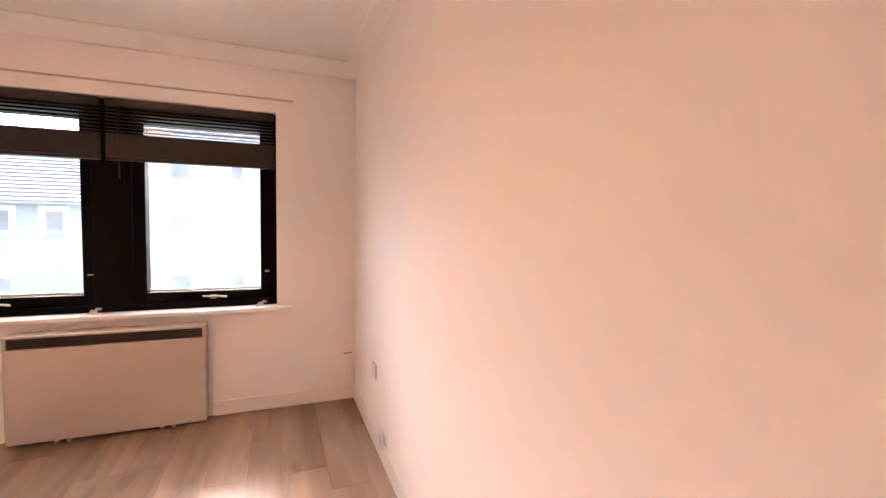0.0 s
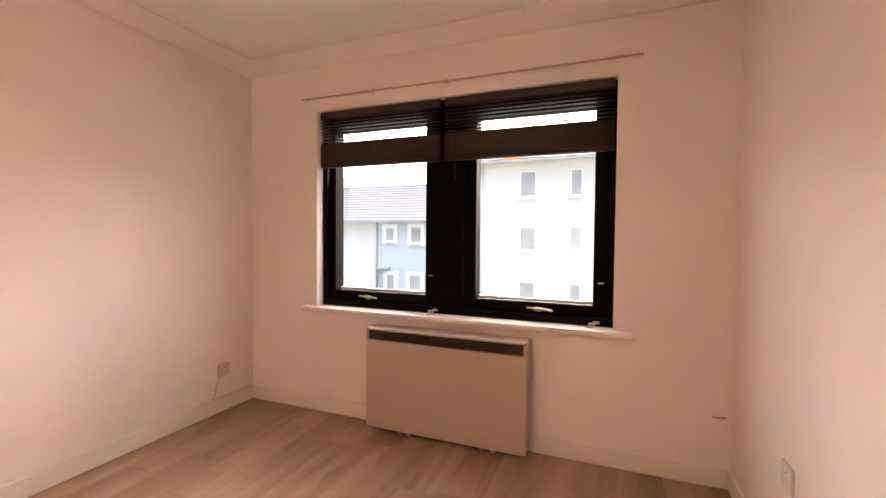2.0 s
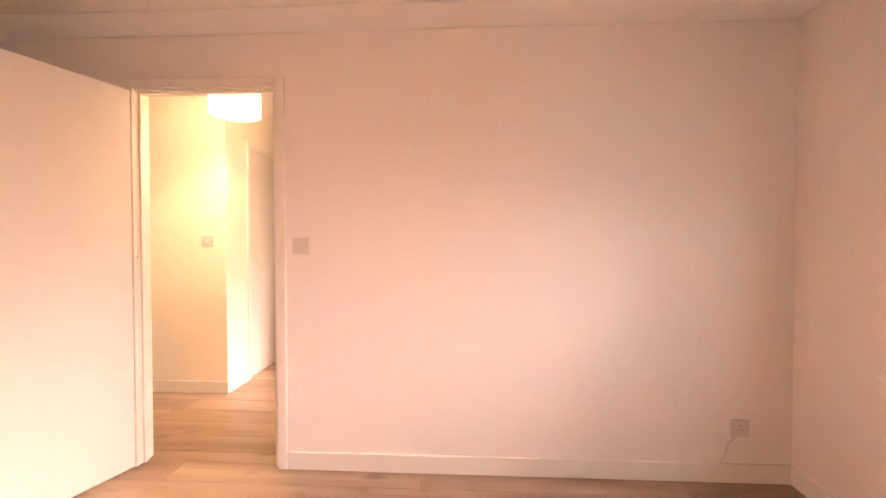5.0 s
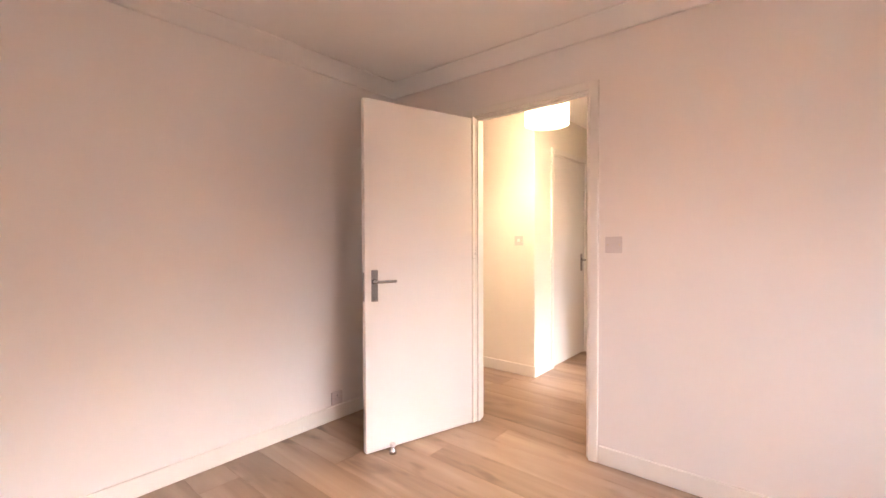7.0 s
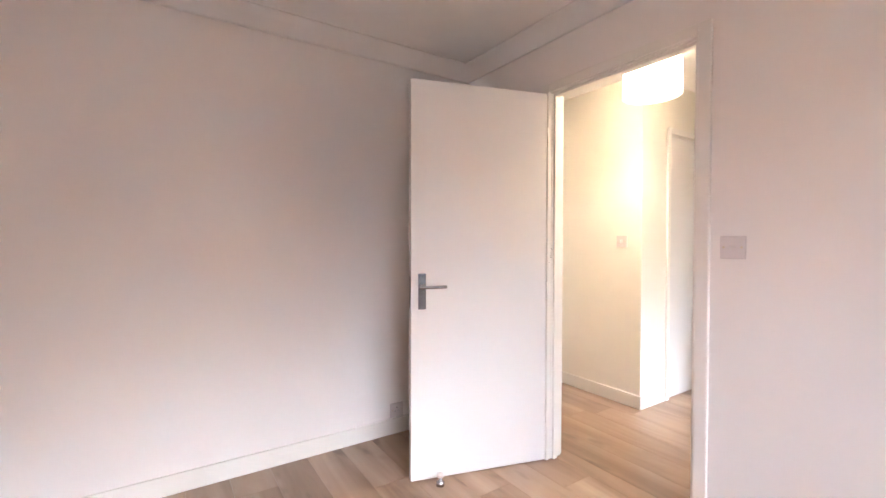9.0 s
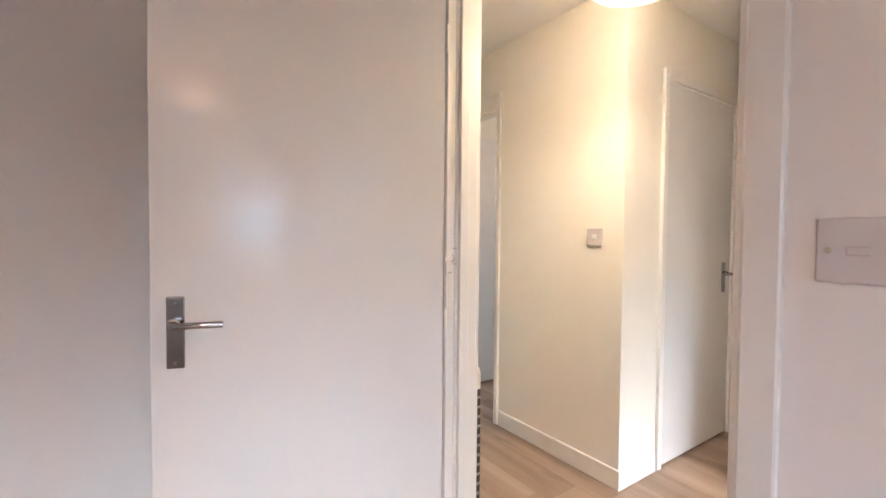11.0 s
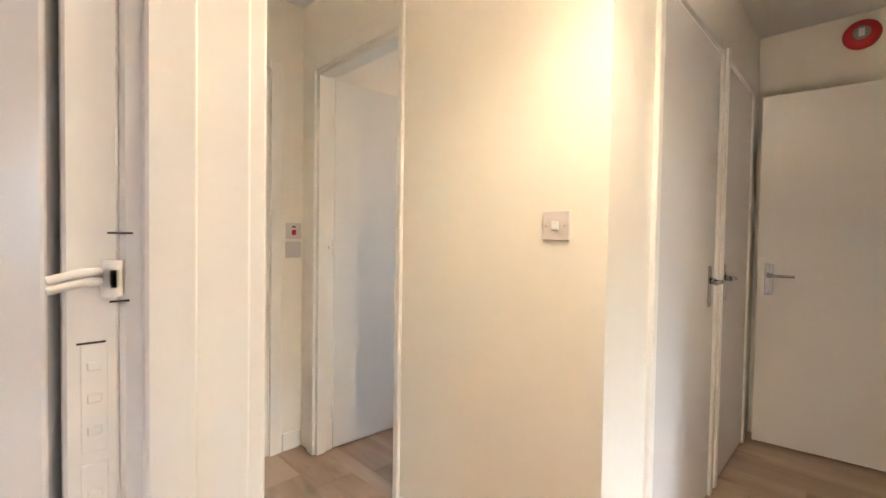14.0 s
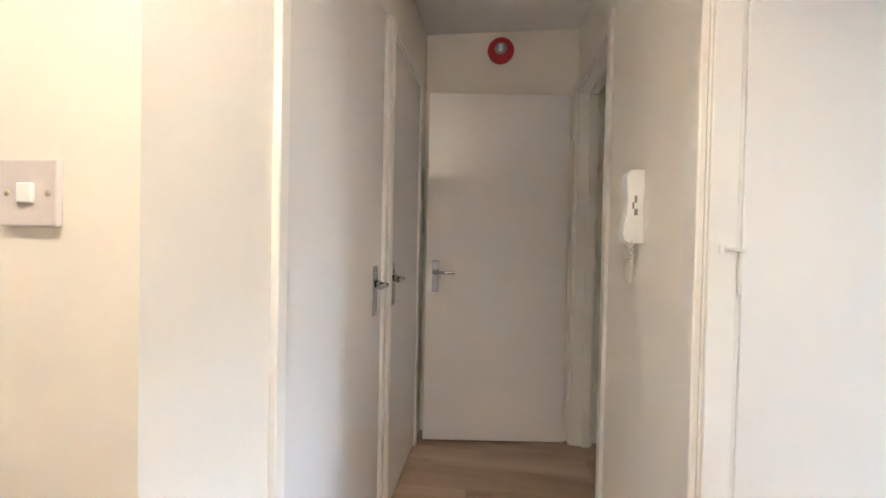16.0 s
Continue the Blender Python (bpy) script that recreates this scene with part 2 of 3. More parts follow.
wall_y("wall_window", FY, OUT, -2.215, 0.85, [(WX0, WX1, WZ0, WZ1)], WALL, "plain off-white painted plaster wall with a wide window")
wall_x("wall_right", 0.715, 0.85, -1.08, FY, [], WALL, "plain off-white painted bedroom wall")
wall_y("wall_back", -1.08, -0.985, -2.215, 0.715, [], WALL, "plain off-white painted bedroom wall")
wall_x("wall_door_room_side", -2.2575, -2.215, -1.08, OUT, [(-0.259, 0.545, 0, 2.018)], WALL, "off-white painted bedroom wall with a doorway")
wall_x("wall_door_hall_side", -2.30, -2.2575, -2.06, OUT, [(-0.259, 0.545, 0, 2.018)], HALLW, "cream painted hall wall with a doorway")
wall_x("wall_switch", -3.375, -3.275, -2.06, -0.462, [(-1.925, -1.215, 0, 2.018)], HALLW, "cream painted hall wall with a doorway")
wall_y("wall_cupboards", -0.462, -0.362, -5.325, -3.275, [(-5.128, -4.487, 0, 2.01), (-4.403, -3.605, 0, 2.01)], HALLW, "cream painted corridor wall with two cupboards")
wall_y("wall_bath", -2.16, -2.06, -4.3, -2.22, [(-3.115, -2.345, 0, 2.018)], HALLW, "cream painted hall wall with the bathroom doorway")
wall_x("wall_end", -5.44, -5.325, -2.06, OUT, [(-1.65, -1.4, 1.2, 1.8)], HALLW, "cream painted wall at the corridor's end")
wall_y("wall_corridor", 0.52, 0.62, -5.325, -2.30, [(-5.30, -4.585, 0, 2.018), (-3.790, -2.972, 0, 2.018)], HALLW, "cream painted corridor wall with two doorways")
wall_y("wall_living_window", FY, OUT, -5.325, -2.30, [(-3.98, -2.75, 0.95, 1.92)], HALLW, "plain painted wall with a window opening")
wall_x("wall_living_side", -4.54, -4.44, 0.62, FY, [], HALLW, "plain painted wall between two rooms")
wall_y("wall_cupboard_back", -1.05, -0.95, -5.325, -3.375, [], HALLW, "plain painted wall behind the cupboards")
wall_y("wall_bath_window", -4.12, -4.0, -4.3, -2.22, [(-3.175, -2.62, 1.02, 1.85)], WTILE, "white bathroom wall with a small window")
wall_x("wall_bath_left", -4.3, -4.2, -4.0, -2.16, [], WTILE, "plain white bathroom wall")
wall_x("wall_bath_right", -2.32, -2.22, -4.0, -2.16, [], WTILE, "plain white bathroom wall")

structure("ceiling_bedroom", boxes((-2.215, 0.715, -0.985, FY, H_BED, H_BED + 0.1)), CEIL, "flat matt white bedroom ceiling", "ceiling")
structure("ceiling_hall", boxes((-3.275, -2.30, -2.06, 0.52, H_HALL, H_HALL + 0.1), (-5.325, -3.275, -0.362, 0.52, H_HALL, H_HALL + 0.1)), CEIL, "flat off-white hall ceiling", "ceiling")
structure("ceiling_far_rooms", boxes((-5.325, -2.30, 0.62, FY, H_HALL, H_HALL + 0.1), (-5.325, -3.375, -2.06, -1.05, H_HALL, H_HALL + 0.1)), CEIL, "flat off-white ceiling", "ceiling")
structure("ceiling_bathroom", boxes((-4.2, -2.32, -4.0, -2.16, H_HALL, H_HALL + 0.1)), CEIL, "flat white bathroom ceiling", "ceiling")
structure("roof_slab", boxes((-5.4, 0.9, -4.2, 3.5, 2.62, 2.75)), GROUT, "plain concrete slab above the rooms", "roof")


# coving of the bedroom, a sloped strip with a small quirk on each edge
def coving(pts):
    bm = bmesh.new()
    prof = ((0.0, -0.09), (0.006, -0.09), (0.01, -0.08), (0.034, -0.034), (0.078, -0.01), (0.088, -0.006), (0.088, 0.0))
    rings = []
    for x, y, dx, dy in pts:
        rings.append([bm.verts.new((x + dx * d, y + dy * d, H_BED + h)) for d, h in prof])
    for i in range(len(rings)):
        a, b = rings[i], rings[(i + 1) % len(rings)]
        for k in range(len(prof) - 1):
            f = bm.faces.new((a[k], b[k], b[k + 1], a[k + 1]))
            f.smooth = 0 < k < 5
    return bm


structure("coving", coving([(-2.214, -0.984, 1, 1), (0.726, -0.984, -1, 1), (0.726, FY - 0.001, -1, -1), (-2.214, FY - 0.001, 1, -1)]), CEIL, "white plaster coving round the ceiling", "coving")


# ---- skirting boards ----
def skirting(name, rows):
    for r in rows:
        structure(name, boxes(r, bevel=0.003), TRIM, "white painted skirting board", "skirting")


SK = 0.095
skirting("baseboard_bedroom", [
    (-2.215, -2.202, 0.58, FY, 0, SK), (-2.202, -1.195, FY - 0.013, FY, 0, SK), (-0.205, 0.702, FY - 0.013, FY, 0, SK),
    (0.702, 0.715, -0.985, FY, 0, SK), (-2.215, 0.702, -0.985, -0.972, 0, SK), (-2.215, -2.202, -0.972, -0.32, 0, SK)])
skirting("baseboard_hall", [
    (-3.275, -3.262, -1.20, -0.349, 0, SK), (-3.575, -3.2755, -0.362, -0.349, 0, SK), (-3.262, -3.165, -2.06, -2.047, 0, SK),
    (-2.313, -2.30, -2.047, -0.32, 0, SK), (-4.54, -3.842, 0.507, 0.52, 0, SK)])


# ---- door frames ----
def door_frame(name, axis, a, b, v0, v1, top=1.99, stop_v=None, sides=(True, True), wid=(0.05, 0.05), head=0.055, label="white painted door lining and architraves"):
    """Lining of an opening from a to b in a wall from v0 to v1, with stops and architraves."""
    root = thing(name, Matrix(), label, "door frame", kind="structure")

    def put(pn, rows, bevel=0.003):
        rs = [r if axis == "x" else (r[2], r[3], r[0], r[1], r[4], r[5]) for r in rows]
        for r in rs:
            part(pn, boxes(r, bevel=bevel), TRIM, root)

    t = 0.028
    put("lining", [(a - t, a, v0 - 0.001, v1 + 0.001, 0, top), (b, b + t, v0 - 0.001, v1 + 0.001, 0, top), (a - t, b + t, v0 - 0.001, v1 + 0.001, top, top + t)])
    if stop_v:
        s0, s1 = stop_v
        put("door_stop", [(a, a + 0.013, s0, s1, 0, top - 0.013), (b - 0.013, b, s0, s1, 0, top - 0.013), (a, b, s0, s1, top - 0.013, top)], 0.002)
    for on, v, d in ((sides[0], v0, -0.017), (sides[1], v1, 0.017)):
        if on:
            wa, wb = wid
            lo, hi = min(v, v + d), max(v, v + d)
            put("architrave", [(a - wa - 0.008, a - 0.008, lo, hi, 0, top + head), (b + 0.008, b + wb + 0.008, lo, hi, 0, top + head),
                               (a - 0.008, b + 0.008, lo, hi, top + 0.008, top + head)])
    return root


door_frame("door_frame_bedroom", "y", -0.231, 0.517, -2.30, -2.215, stop_v=(-2.258, -2.226))
door_frame("door_frame_box_room", "y", -1.897, -1.243, -3.375, -3.275, stop_v=(-3.327, -3.275), wid=(0.062, 0.03), head=0.1)
door_frame("door_frame_bathroom", "x", -3.087, -2.373, -2.16, -2.06, stop_v=(-2.112, -2.06), wid=(0.062, 0.035))
door_frame("door_frame_living", "x", -3.762, -3.0, 0.52, 0.62, stop_v=(0.52, 0.576), wid=(0.07, 0.05))
door_frame("door_frame_end_room", "x", -5.272, -4.613, 0.52, 0.62, stop_v=(0.575, 0.62), wid=(0.02, 0.05), head=0.085)
door_frame("door_frame_cupboard", "x", -4.375, -3.633, -0.462, -0.362, top=1.985, sides=(False, True), wid=(0.04, 0.04))
door_frame("door_frame_cupboard", "x", -5.10, -4.515, -0.462, -0.362, top=1.985, sides=(False, True), wid=(0.05, 0.04))


# ---- doors ----
def lever_handle(root, x, y, z, side, turn, escutcheon=False):
    """Chrome lever on a back plate. side: +1 or -1 for the face it stands on; turn: the way along x in which the lever points."""
    pl = part("handle_plate", boxes((x - 0.02, x + 0.02, y, y + side * 0.008, z - 0.112, z + 0.065), bevel=0.003, seg=2), CHROME, root, "chrome back plate")
    for dz in (0.05, -0.098):
        part("screw", lathe([(0.0045, 0), (0.0045, 0.0014)], 10, "Y", (x, y + side * 0.008 - (0.0014 if side < 0 else 0), z + dz)), DIM, pl)
    pts = [(x, y + side * 0.006, z), (x, y + side * 0.04, z)]
    for k in range(1, 6):
        a = k / 5 * math.pi / 2
        pts.append((x + turn * 0.014 * math.sin(a), y + side * (0.04 + 0.012 * (1 - math.cos(a))), z))
    pts += [(x + turn * 0.07, y + side * 0.052, z), (x + turn * 0.112, y + side * 0.05, z)]
    tube("lever", pts, 0.0082, CHROME, root, "chrome lever handle")
    part("rose", lathe([(0.014, 0), (0.014, 0.012), (0.011, 0.016)], 20, "Y", (x, y + (side * 0.008 if side > 0 else -0.024), z)), CHROME, root)


def hinge(root, x, y, z, ln=0.09):
    h = part("hinge", lathe([(0.0045, -ln / 2), (0.0045, ln / 2)], 12, "Z", (x, y, z)), TRIM, root, "painted-over butt hinge")
    part("hinge_pin", lathe([(0.0045, 0.0), (0.005, 0.002), (0.003, 0.004)], 12, "Z", (x, y, z + ln / 2)), TRIM, h)
    return h


def door(name, hinge_at, angle, width, label, side=1, face=0.0, height=1.975, thick=0.038, handles=(1, -1), group="", mat=None, inset=0.055, hz=0.97, gap=0.008):
    """A flush door whose visible face lies on local y = face and whose body lies behind it (side gives the outward way)."""
    root = thing(name, pose(hinge_at[0], hinge_at[1], 0, 0, 0, angle), label, "door", group)
    y0, y1 = (face - thick, face) if side > 0 else (face, face + thick)
    part("door_leaf", boxes((0.003, width, y0, y1, gap, gap + height), bevel=0.0025, seg=2), mat or DOOR, root)
    for s in handles:
        lever_handle(root, width - inset, y1 if s > 0 else y0, hz, s, -1)
    part("latch_plate", boxes((width - 0.0005, width + 0.0012, (y0 + y1) / 2 - 0.011, (y0 + y1) / 2 + 0.011, hz - 0.11, hz + 0.05)), CHROME, root)
    return root, y0, y1


ANG = math.degrees(math.atan2(-0.208, 0.716))
bed_door, y0, y1 = door("bedroom_door", (-2.180, -0.233), ANG, 0.748, "white flush bedroom door with chrome lever, standing open", side=1)
for z in (0.25, 0.93, 1.76):
    hinge(bed_door, -0.002, 0.003, z, 0.08)
box_door, y0, y1 = door("box_room_door", (-3.37, -1.893), 180 - 4.5, 0.64, "white flush door standing open into the box room", side=-1, handles=())
for z in (0.22, 1.09, 1.76):
    hinge(box_door, -0.004, -0.004, z)
bath_door, y0, y1 = door("bathroom_door", (-3.086, -2.12), math.degrees(math.atan2(-0.706, 0.095)), 0.69, "white flush bathroom door with chrome lever, standing open", side=1, inset=0.05)
for z in (0.25, 1.76):
    hinge(bath_door, -0.004, 0.004, z)
liv_door, y0, y1 = door("living_room_door", (-3.755, 0.585), 87, 0.75, "white flush living room door standing open", side=-1)
for z in (0.25, 1.09, 1.76):
    hinge(liv_door, -0.002, -0.005, z)
end_door, y0, y1 = door("end_room_door", (-5.288, 0.482), math.degrees(math.atan2(-0.803, 0.1)), 0.808, "white flush door standing open against the corridor's end wall", side=1, handles=(1,))
for z in (0.25, 1.15, 1.76):
    hinge(end_door, -0.003, 0.003, z, 0.07)


def cupboard_door(a, b, hx, label):
    root = thing("cupboard_door", pose(b, -0.377, 0, 0, 0, 180), label, "door", "corridor cupboard doors")
    w = b - a
    part("door_leaf", boxes((0.003, w - 0.003, -0.022, 0.012, 0.012, 1.98), bevel=0.002, seg=2), DOOR, root)
    lever_handle(root, hx, -0.022, 0.985, -1, -1)
    for z in (0.2, 1.78):
        hinge(root, 0.004, -0.024, z, 0.075)
    return root


cupboard_door(-4.375, -3.633, 0.65, "white gloss cupboard door with chrome lever, closed")
cupboard_door(-5.10, -4.515, 0.035, "narrow white gloss cupboard door with chrome lever, closed")


def keep(parent, x, y, z, dx, dy, ln=0.075):
    """A painted-over hook with its eye plate and an old hinge leaf let into the lining."""
    ux, uy = dx, dy
    h = tube("cabin_hook", [(x, y, z), (x + ux * ln * 0.5, y + uy * ln * 0.5, z + 0.004), (x + ux * ln, y + uy * ln, z + 0.005)], 0.003, TRIM, parent, "painted metal hook")
    tube("hook_eye", [(x + ux * ln, y + uy * ln, z - 0.006), (x + ux * ln, y + uy * ln, z + 0.012)], 0.006, TRIM, h)


frame_bed, frame_box, frame_liv = [bpy.data.objects["door_frame_" + k] for k in ("bedroom", "box_room", "living")]
part("hinge_lining", boxes((-2.2135, -2.1845, -0.25, -0.2306, 0, 1.99), bevel=0.002), TRIM, frame_bed)
keep(frame_bed, -2.177, -0.226, 1.116, -1, -0.02, 0.032)
keep(frame_bed, -2.177, -0.226, 1.122, -1, -0.02, 0.032)
for x0, x1, z in ((-2.221, -2.207, 1.152), (-2.219, -2.208, 1.106), (-2.206, -2.191, 1.080), (-2.199, -2.194, 1.070), (-2.205, -2.199, 1.022)):
    part("plate_edge", boxes((x0, x1, -0.2315, -0.2302, z - 0.0007, z + 0.0007)), GRILL, frame_bed, "dark crack along an old painted plate")
keep(frame_box, -3.375, -1.883, 1.09, 1, 0.03, 0.04)
keep(frame_liv, -3.742, 0.59, 1.135, -0.1, -1, 0.045)
for fr, rows in ((frame_bed, (-2.207, -2.193, -0.2310, -0.2296)), (frame_liv, (-3.762, -3.7605, 0.585, 0.612))):
    for z0, z1 in ((1.008, 1.079), (0.90, 1.0)):
        part("hinge_leaf", boxes((*rows, z0, z1), bevel=0.0004), TRIM, fr, "painted-over hinge plate")
        for k in range(3):
            zz = z0 + (z1 - z0) * (0.2 + 0.3 * k)
            xm, ym = (rows[0] + rows[1]) / 2, (rows[2] + rows[3]) / 2
            part("screw", boxes((xm - 0.004, xm + 0.004, ym - 0.002, ym + 0.002, zz - 0.003, zz + 0.003), bevel=0.0008), TRIM, fr)

stop = thing("door_stop", pose(-1.572, -0.345, 0), "small pale metal door stop on the floor", "door stop")
part("stem", lathe([(0.012, 0.0), (0.02, 0.004), (0.02, 0.02), (0.009, 0.03), (0.009, 0.045)], 18), CHROME, stop)
part("rubber_cap", lathe([(0.009, 0.045), (0.016, 0.046), (0.016, 0.06), (0.01, 0.064)], 18), PLASTIC, stop)


# ---- bedroom window ----
win = thing("window_1", Matrix(), "dark stained double casement window with a broad mullion", "window", kind="structure")
FF, FB = 3.18, 3.319
part("window_frame", boxes((WX0, WX0 + 0.03, FF, FB, WZ0, WZ1), (WX1 - 0.03, WX1, FF, FB, WZ0, WZ1), (WX0 + 0.03, WX1 - 0.03, FF, FB, WZ1 - 0.05, WZ1),
                           (WX0 + 0.03, WX1 - 0.03, FF, FB, WZ0, WZ0 + 0.04), bevel=0.002), BLACK, win)
part("mullion", boxes((-0.84, -0.64, FF + 0.002, FB, WZ0 + 0.04, WZ1 - 0.05), bevel=0.003), BLACK, win)
P1, P2, PZ0, PZ1 = (-1.573, -0.903), (-0.575, 0.086), 0.806, 1.872
for (a, b), (fa, fb) in ((P1, (WX0 + 0.03, -0.84)), (P2, (-0.64, WX1 - 0.03))):
    sash = part("sash", boxes((fa, a, 3.215, 3.31, WZ0 + 0.04, WZ1 - 0.05), (b, fb, 3.215, 3.31, WZ0 + 0.04, WZ1 - 0.05),
                              (a, b, 3.215, 3.31, WZ0 + 0.04, PZ0), (a, b, 3.215, 3.31, PZ1, WZ1 - 0.05), bevel=0.004), BLACK, win)
    pane = part("pane", boxes((a - 0.005, b + 0.005, 3.287, 3.293, PZ0 - 0.005, PZ1 + 0.005)), GLASS, sash)
    pane.visible_shadow = False
    part("glazing_bead", boxes((a, b, 3.275, 3.287, PZ0, PZ0 + 0.012)), EXTW, sash, "pale sealing strip along the glass")
    xm = a + 0.26 if a < -1 else b - 0.29
    hd = part("casement_handle", boxes((xm - 0.02, xm + 0.02, 3.201, 3.215, 0.755, 0.78), bevel=0.003), BRASS, sash, "pale metal casement handle")
    tube("grip", [(xm, 3.197, 0.768), (xm - 0.012, 3.183, 0.775), (xm + 0.03, 3.175, 0.775), (xm + 0.085, 3.175, 0.768)], 0.007, BRASS, hd)
    tube("tongue", [(xm, 3.197, 0.768), (xm - 0.06, 3.197, 0.775)], 0.006, BRASS, hd)
    kx = b + 0.04
    part("key_latch", boxes((kx - 0.014, kx + 0.016, 3.203, 3.215, 0.925, 0.934), bevel=0.002), BRASS, sash)
sill = structure("window_sill", boxes((-1.735, 0.285, 3.06, FF, WZ0 - 0.026, WZ0 + 0.001), bevel=0.006, seg=2), TRIM, "white painted window board with rounded nose", "window sill")
for x in (-0.84, 0.075):
    s = thing("window_stay", pose(x, 3.135, WZ0 + 0.001), "small white metal window stay on the sill", "window stay", "window stays")
    part("stay_base", lathe([(0.022, 0), (0.022, 0.004), (0.016, 0.008)], 16), PLASTIC, s)
    part("stay_knob", boxes((-0.006, 0.03, -0.008, 0.008, 0.008, 0.024), bevel=0.003), PLASTIC, s)
    part("stay_hook", boxes((0.018, 0.05, 0.004, 0.012, 0.02, 0.034), bevel=0.002), BRASS, s)


def venetian_blind(x0, x1):
    b = thing("venetian_blind", pose((x0 + x1) / 2, 3.148, WZ1), "dark brown wooden venetian blind, mostly raised", "blind", "bedroom window blinds")
    h = (x1 - x0) / 2
    part("head_rail", boxes((-h, h, -0.012, 0.028, -0.05, -0.004), bevel=0.002), SLAT, b)
    blade = mesh_of("slat", boxes((-h, h, -0.0175, 0.0175, -0.0014, 0.0014), bevel=0.0008), SLAT)
    thick = mesh_of("slat", boxes((-h, h, -0.0185, 0.0185, -0.0029, 0.0029), bevel=0.0012), SLAT)
    zs = [-0.070 - 0.0205 * i for i in range(7)]
    zs += [-0.212 - 0.0063 * i for i in range(22)]
    for i, z in enumerate(zs):
        o = new("slat", blade if i < 7 else thick)
        o.parent = b
        o.location, o.rotation_euler = (random.uniform(-0.002, 0.002), 0.008, z), (radians(random.uniform(-4, 4) if i < 7 else 0), 0, random.uniform(-0.002, 0.002))
    part("bottom_rail", boxes((-h, h, -0.012, 0.028, -0.368, -0.349), bevel=0.004), SLAT, b)
    for x in (-h + 0.14, h - 0.14):
        tube("ladder_cord", [(x, -0.011, -0.05), (x, -0.011, -0.35)], 0.0012, RUBBER, b)
    tube("tilt_wand", [(-h + 0.07, -0.022, -0.03), (-h + 0.07, -0.022, -0.48)], 0.0035, SLAT, b)


venetian_blind(WX0 + 0.012, -0.782)
venetian_blind(-0.75, WX1 - 0.012)

rail = thing("curtain_rail", pose(-0.727, 3.1, 2.068), "thin white curtain track above the window, browned for its shadow line", "curtain rail")
# heater beige on the white track stands for the shadow along it
part("track", boxes((-1.03, 1.03, -0.008, 0.002, -0.005, 0.005), bevel=0.002), HEATER, rail)
for x in (-1.0, -0.5, 0, 0.5, 1.0):
    part("bracket", boxes((x - 0.012, x + 0.012, 0.002, 0.015, -0.012, 0.016), bevel=0.002), TRIM, rail)

# ---- storage heater ----
hx0, hx1, hy, hz0, hz1 = -1.188, -0.222, 2.987, 0.024, 0.626
sh = thing("storage_heater", pose((hx0 + hx1) / 2, FY, 0), "beige steel storage heater with a dark top grille", "heater")
hw, d0 = (hx1 - hx0) / 2, hy - FY
part("casing", boxes((-hw, hw, d0, -0.015, hz0, hz1 - 0.075), (-hw, -hw + 0.018, d0, -0.015, hz1 - 0.075, hz1 - 0.016),
                     (hw - 0.018, hw, d0, -0.015, hz1 - 0.075, hz1 - 0.016), bevel=0.004, seg=2), HEATER, sh)
part("lid", boxes((-hw, hw, d0 - 0.003, -0.015, hz1 - 0.016, hz1), bevel=0.005, seg=2), HEATER, sh)
part("grille_back", boxes((-hw + 0.018, hw - 0.018, d0 + 0.02, d0 + 0.03, hz1 - 0.075, hz1 - 0.016)), GRILL, sh)
for i in range(5):
    z = hz1 - 0.069 + i * 0.0115
    part("grille_bar", boxes((-hw + 0.018, hw - 0.018, d0 + 0.001, d0 + 0.02, z, z + 0.0045)), GRILL, sh, "dark brown louvre bar")
for i in range(23):
    x = -hw + 0.04 + i * (2 * hw - 0.08) / 22
    part("grille_rib", boxes((x - 0.001, x + 0.001, d0 + 0.004, d0 + 0.02, hz1 - 0.074, hz1 - 0.017)), GRILL, sh)
for x in (-0.27, -0.21, 0.24, 0.30):
    part("foot", lathe([(0.014, 0.0), (0.014, 0.02), (0.01, 0.03), (0.01, hz0 + 0.002)], 14, "Z", (x, d0 + 0.03, 0)), PLASTIC, sh)
part("wall_bracket", boxes((-0.3, 0.3, -0.0155, -0.0005, 0.12, 0.4)), GRILL, sh)


# ---- switches and sockets ----
def plate(name, m, kind, label, category, group=""):
    """An 86 mm wall plate; local x runs along the wall, y points out of it, z up."""
    p = thing(name, m, label, category, group)
    part("face_plate", boxes((-0.043, 0.043, 0, 0.009, -0.043, 0.043), bevel=0.003, seg=2), PLASTIC, p)
    for x in (-0.03, 0.03):
        part("screw", lathe([(0.0042, 0.009), (0.0042, 0.0098)], 10, "Y", (x, 0, 0)), BRASS, p)
    if kind == "switch":
        r = boxes((-0.0115, 0.0115, 0.008, 0.0145, -0.013, 0.013), bevel=0.002)
        part("rocker", r, EXTW, p, "white rocker")
    elif kind == "socket":
        for x, z, w, h in ((0, 0.016, 0.004, 0.008), (-0.011, -0.006, 0.006, 0.003), (0.011, -0.006, 0.006, 0.003)):
            part("pin_slot", boxes((x - w / 2, x + w / 2, 0.0086, 0.0094, z - h / 2, z + h / 2)), RUBBER, p)
    elif kind == "spur":
        part("rocker", boxes((-0.012, 0.012, 0.008, 0.014, -0.022, 0.006), bevel=0.002), RED, p, "red rocker")
        part("neon", boxes((-0.01, 0.01, 0.0085, 0.0105, 0.018, 0.026)), RUBBER, p)
    elif kind == "dimmer":
        part("rocker", boxes((-0.012, 0.012, 0.008, 0.0125, -0.006, 0.006), bevel=0.002), PLASTIC, p)
    return p


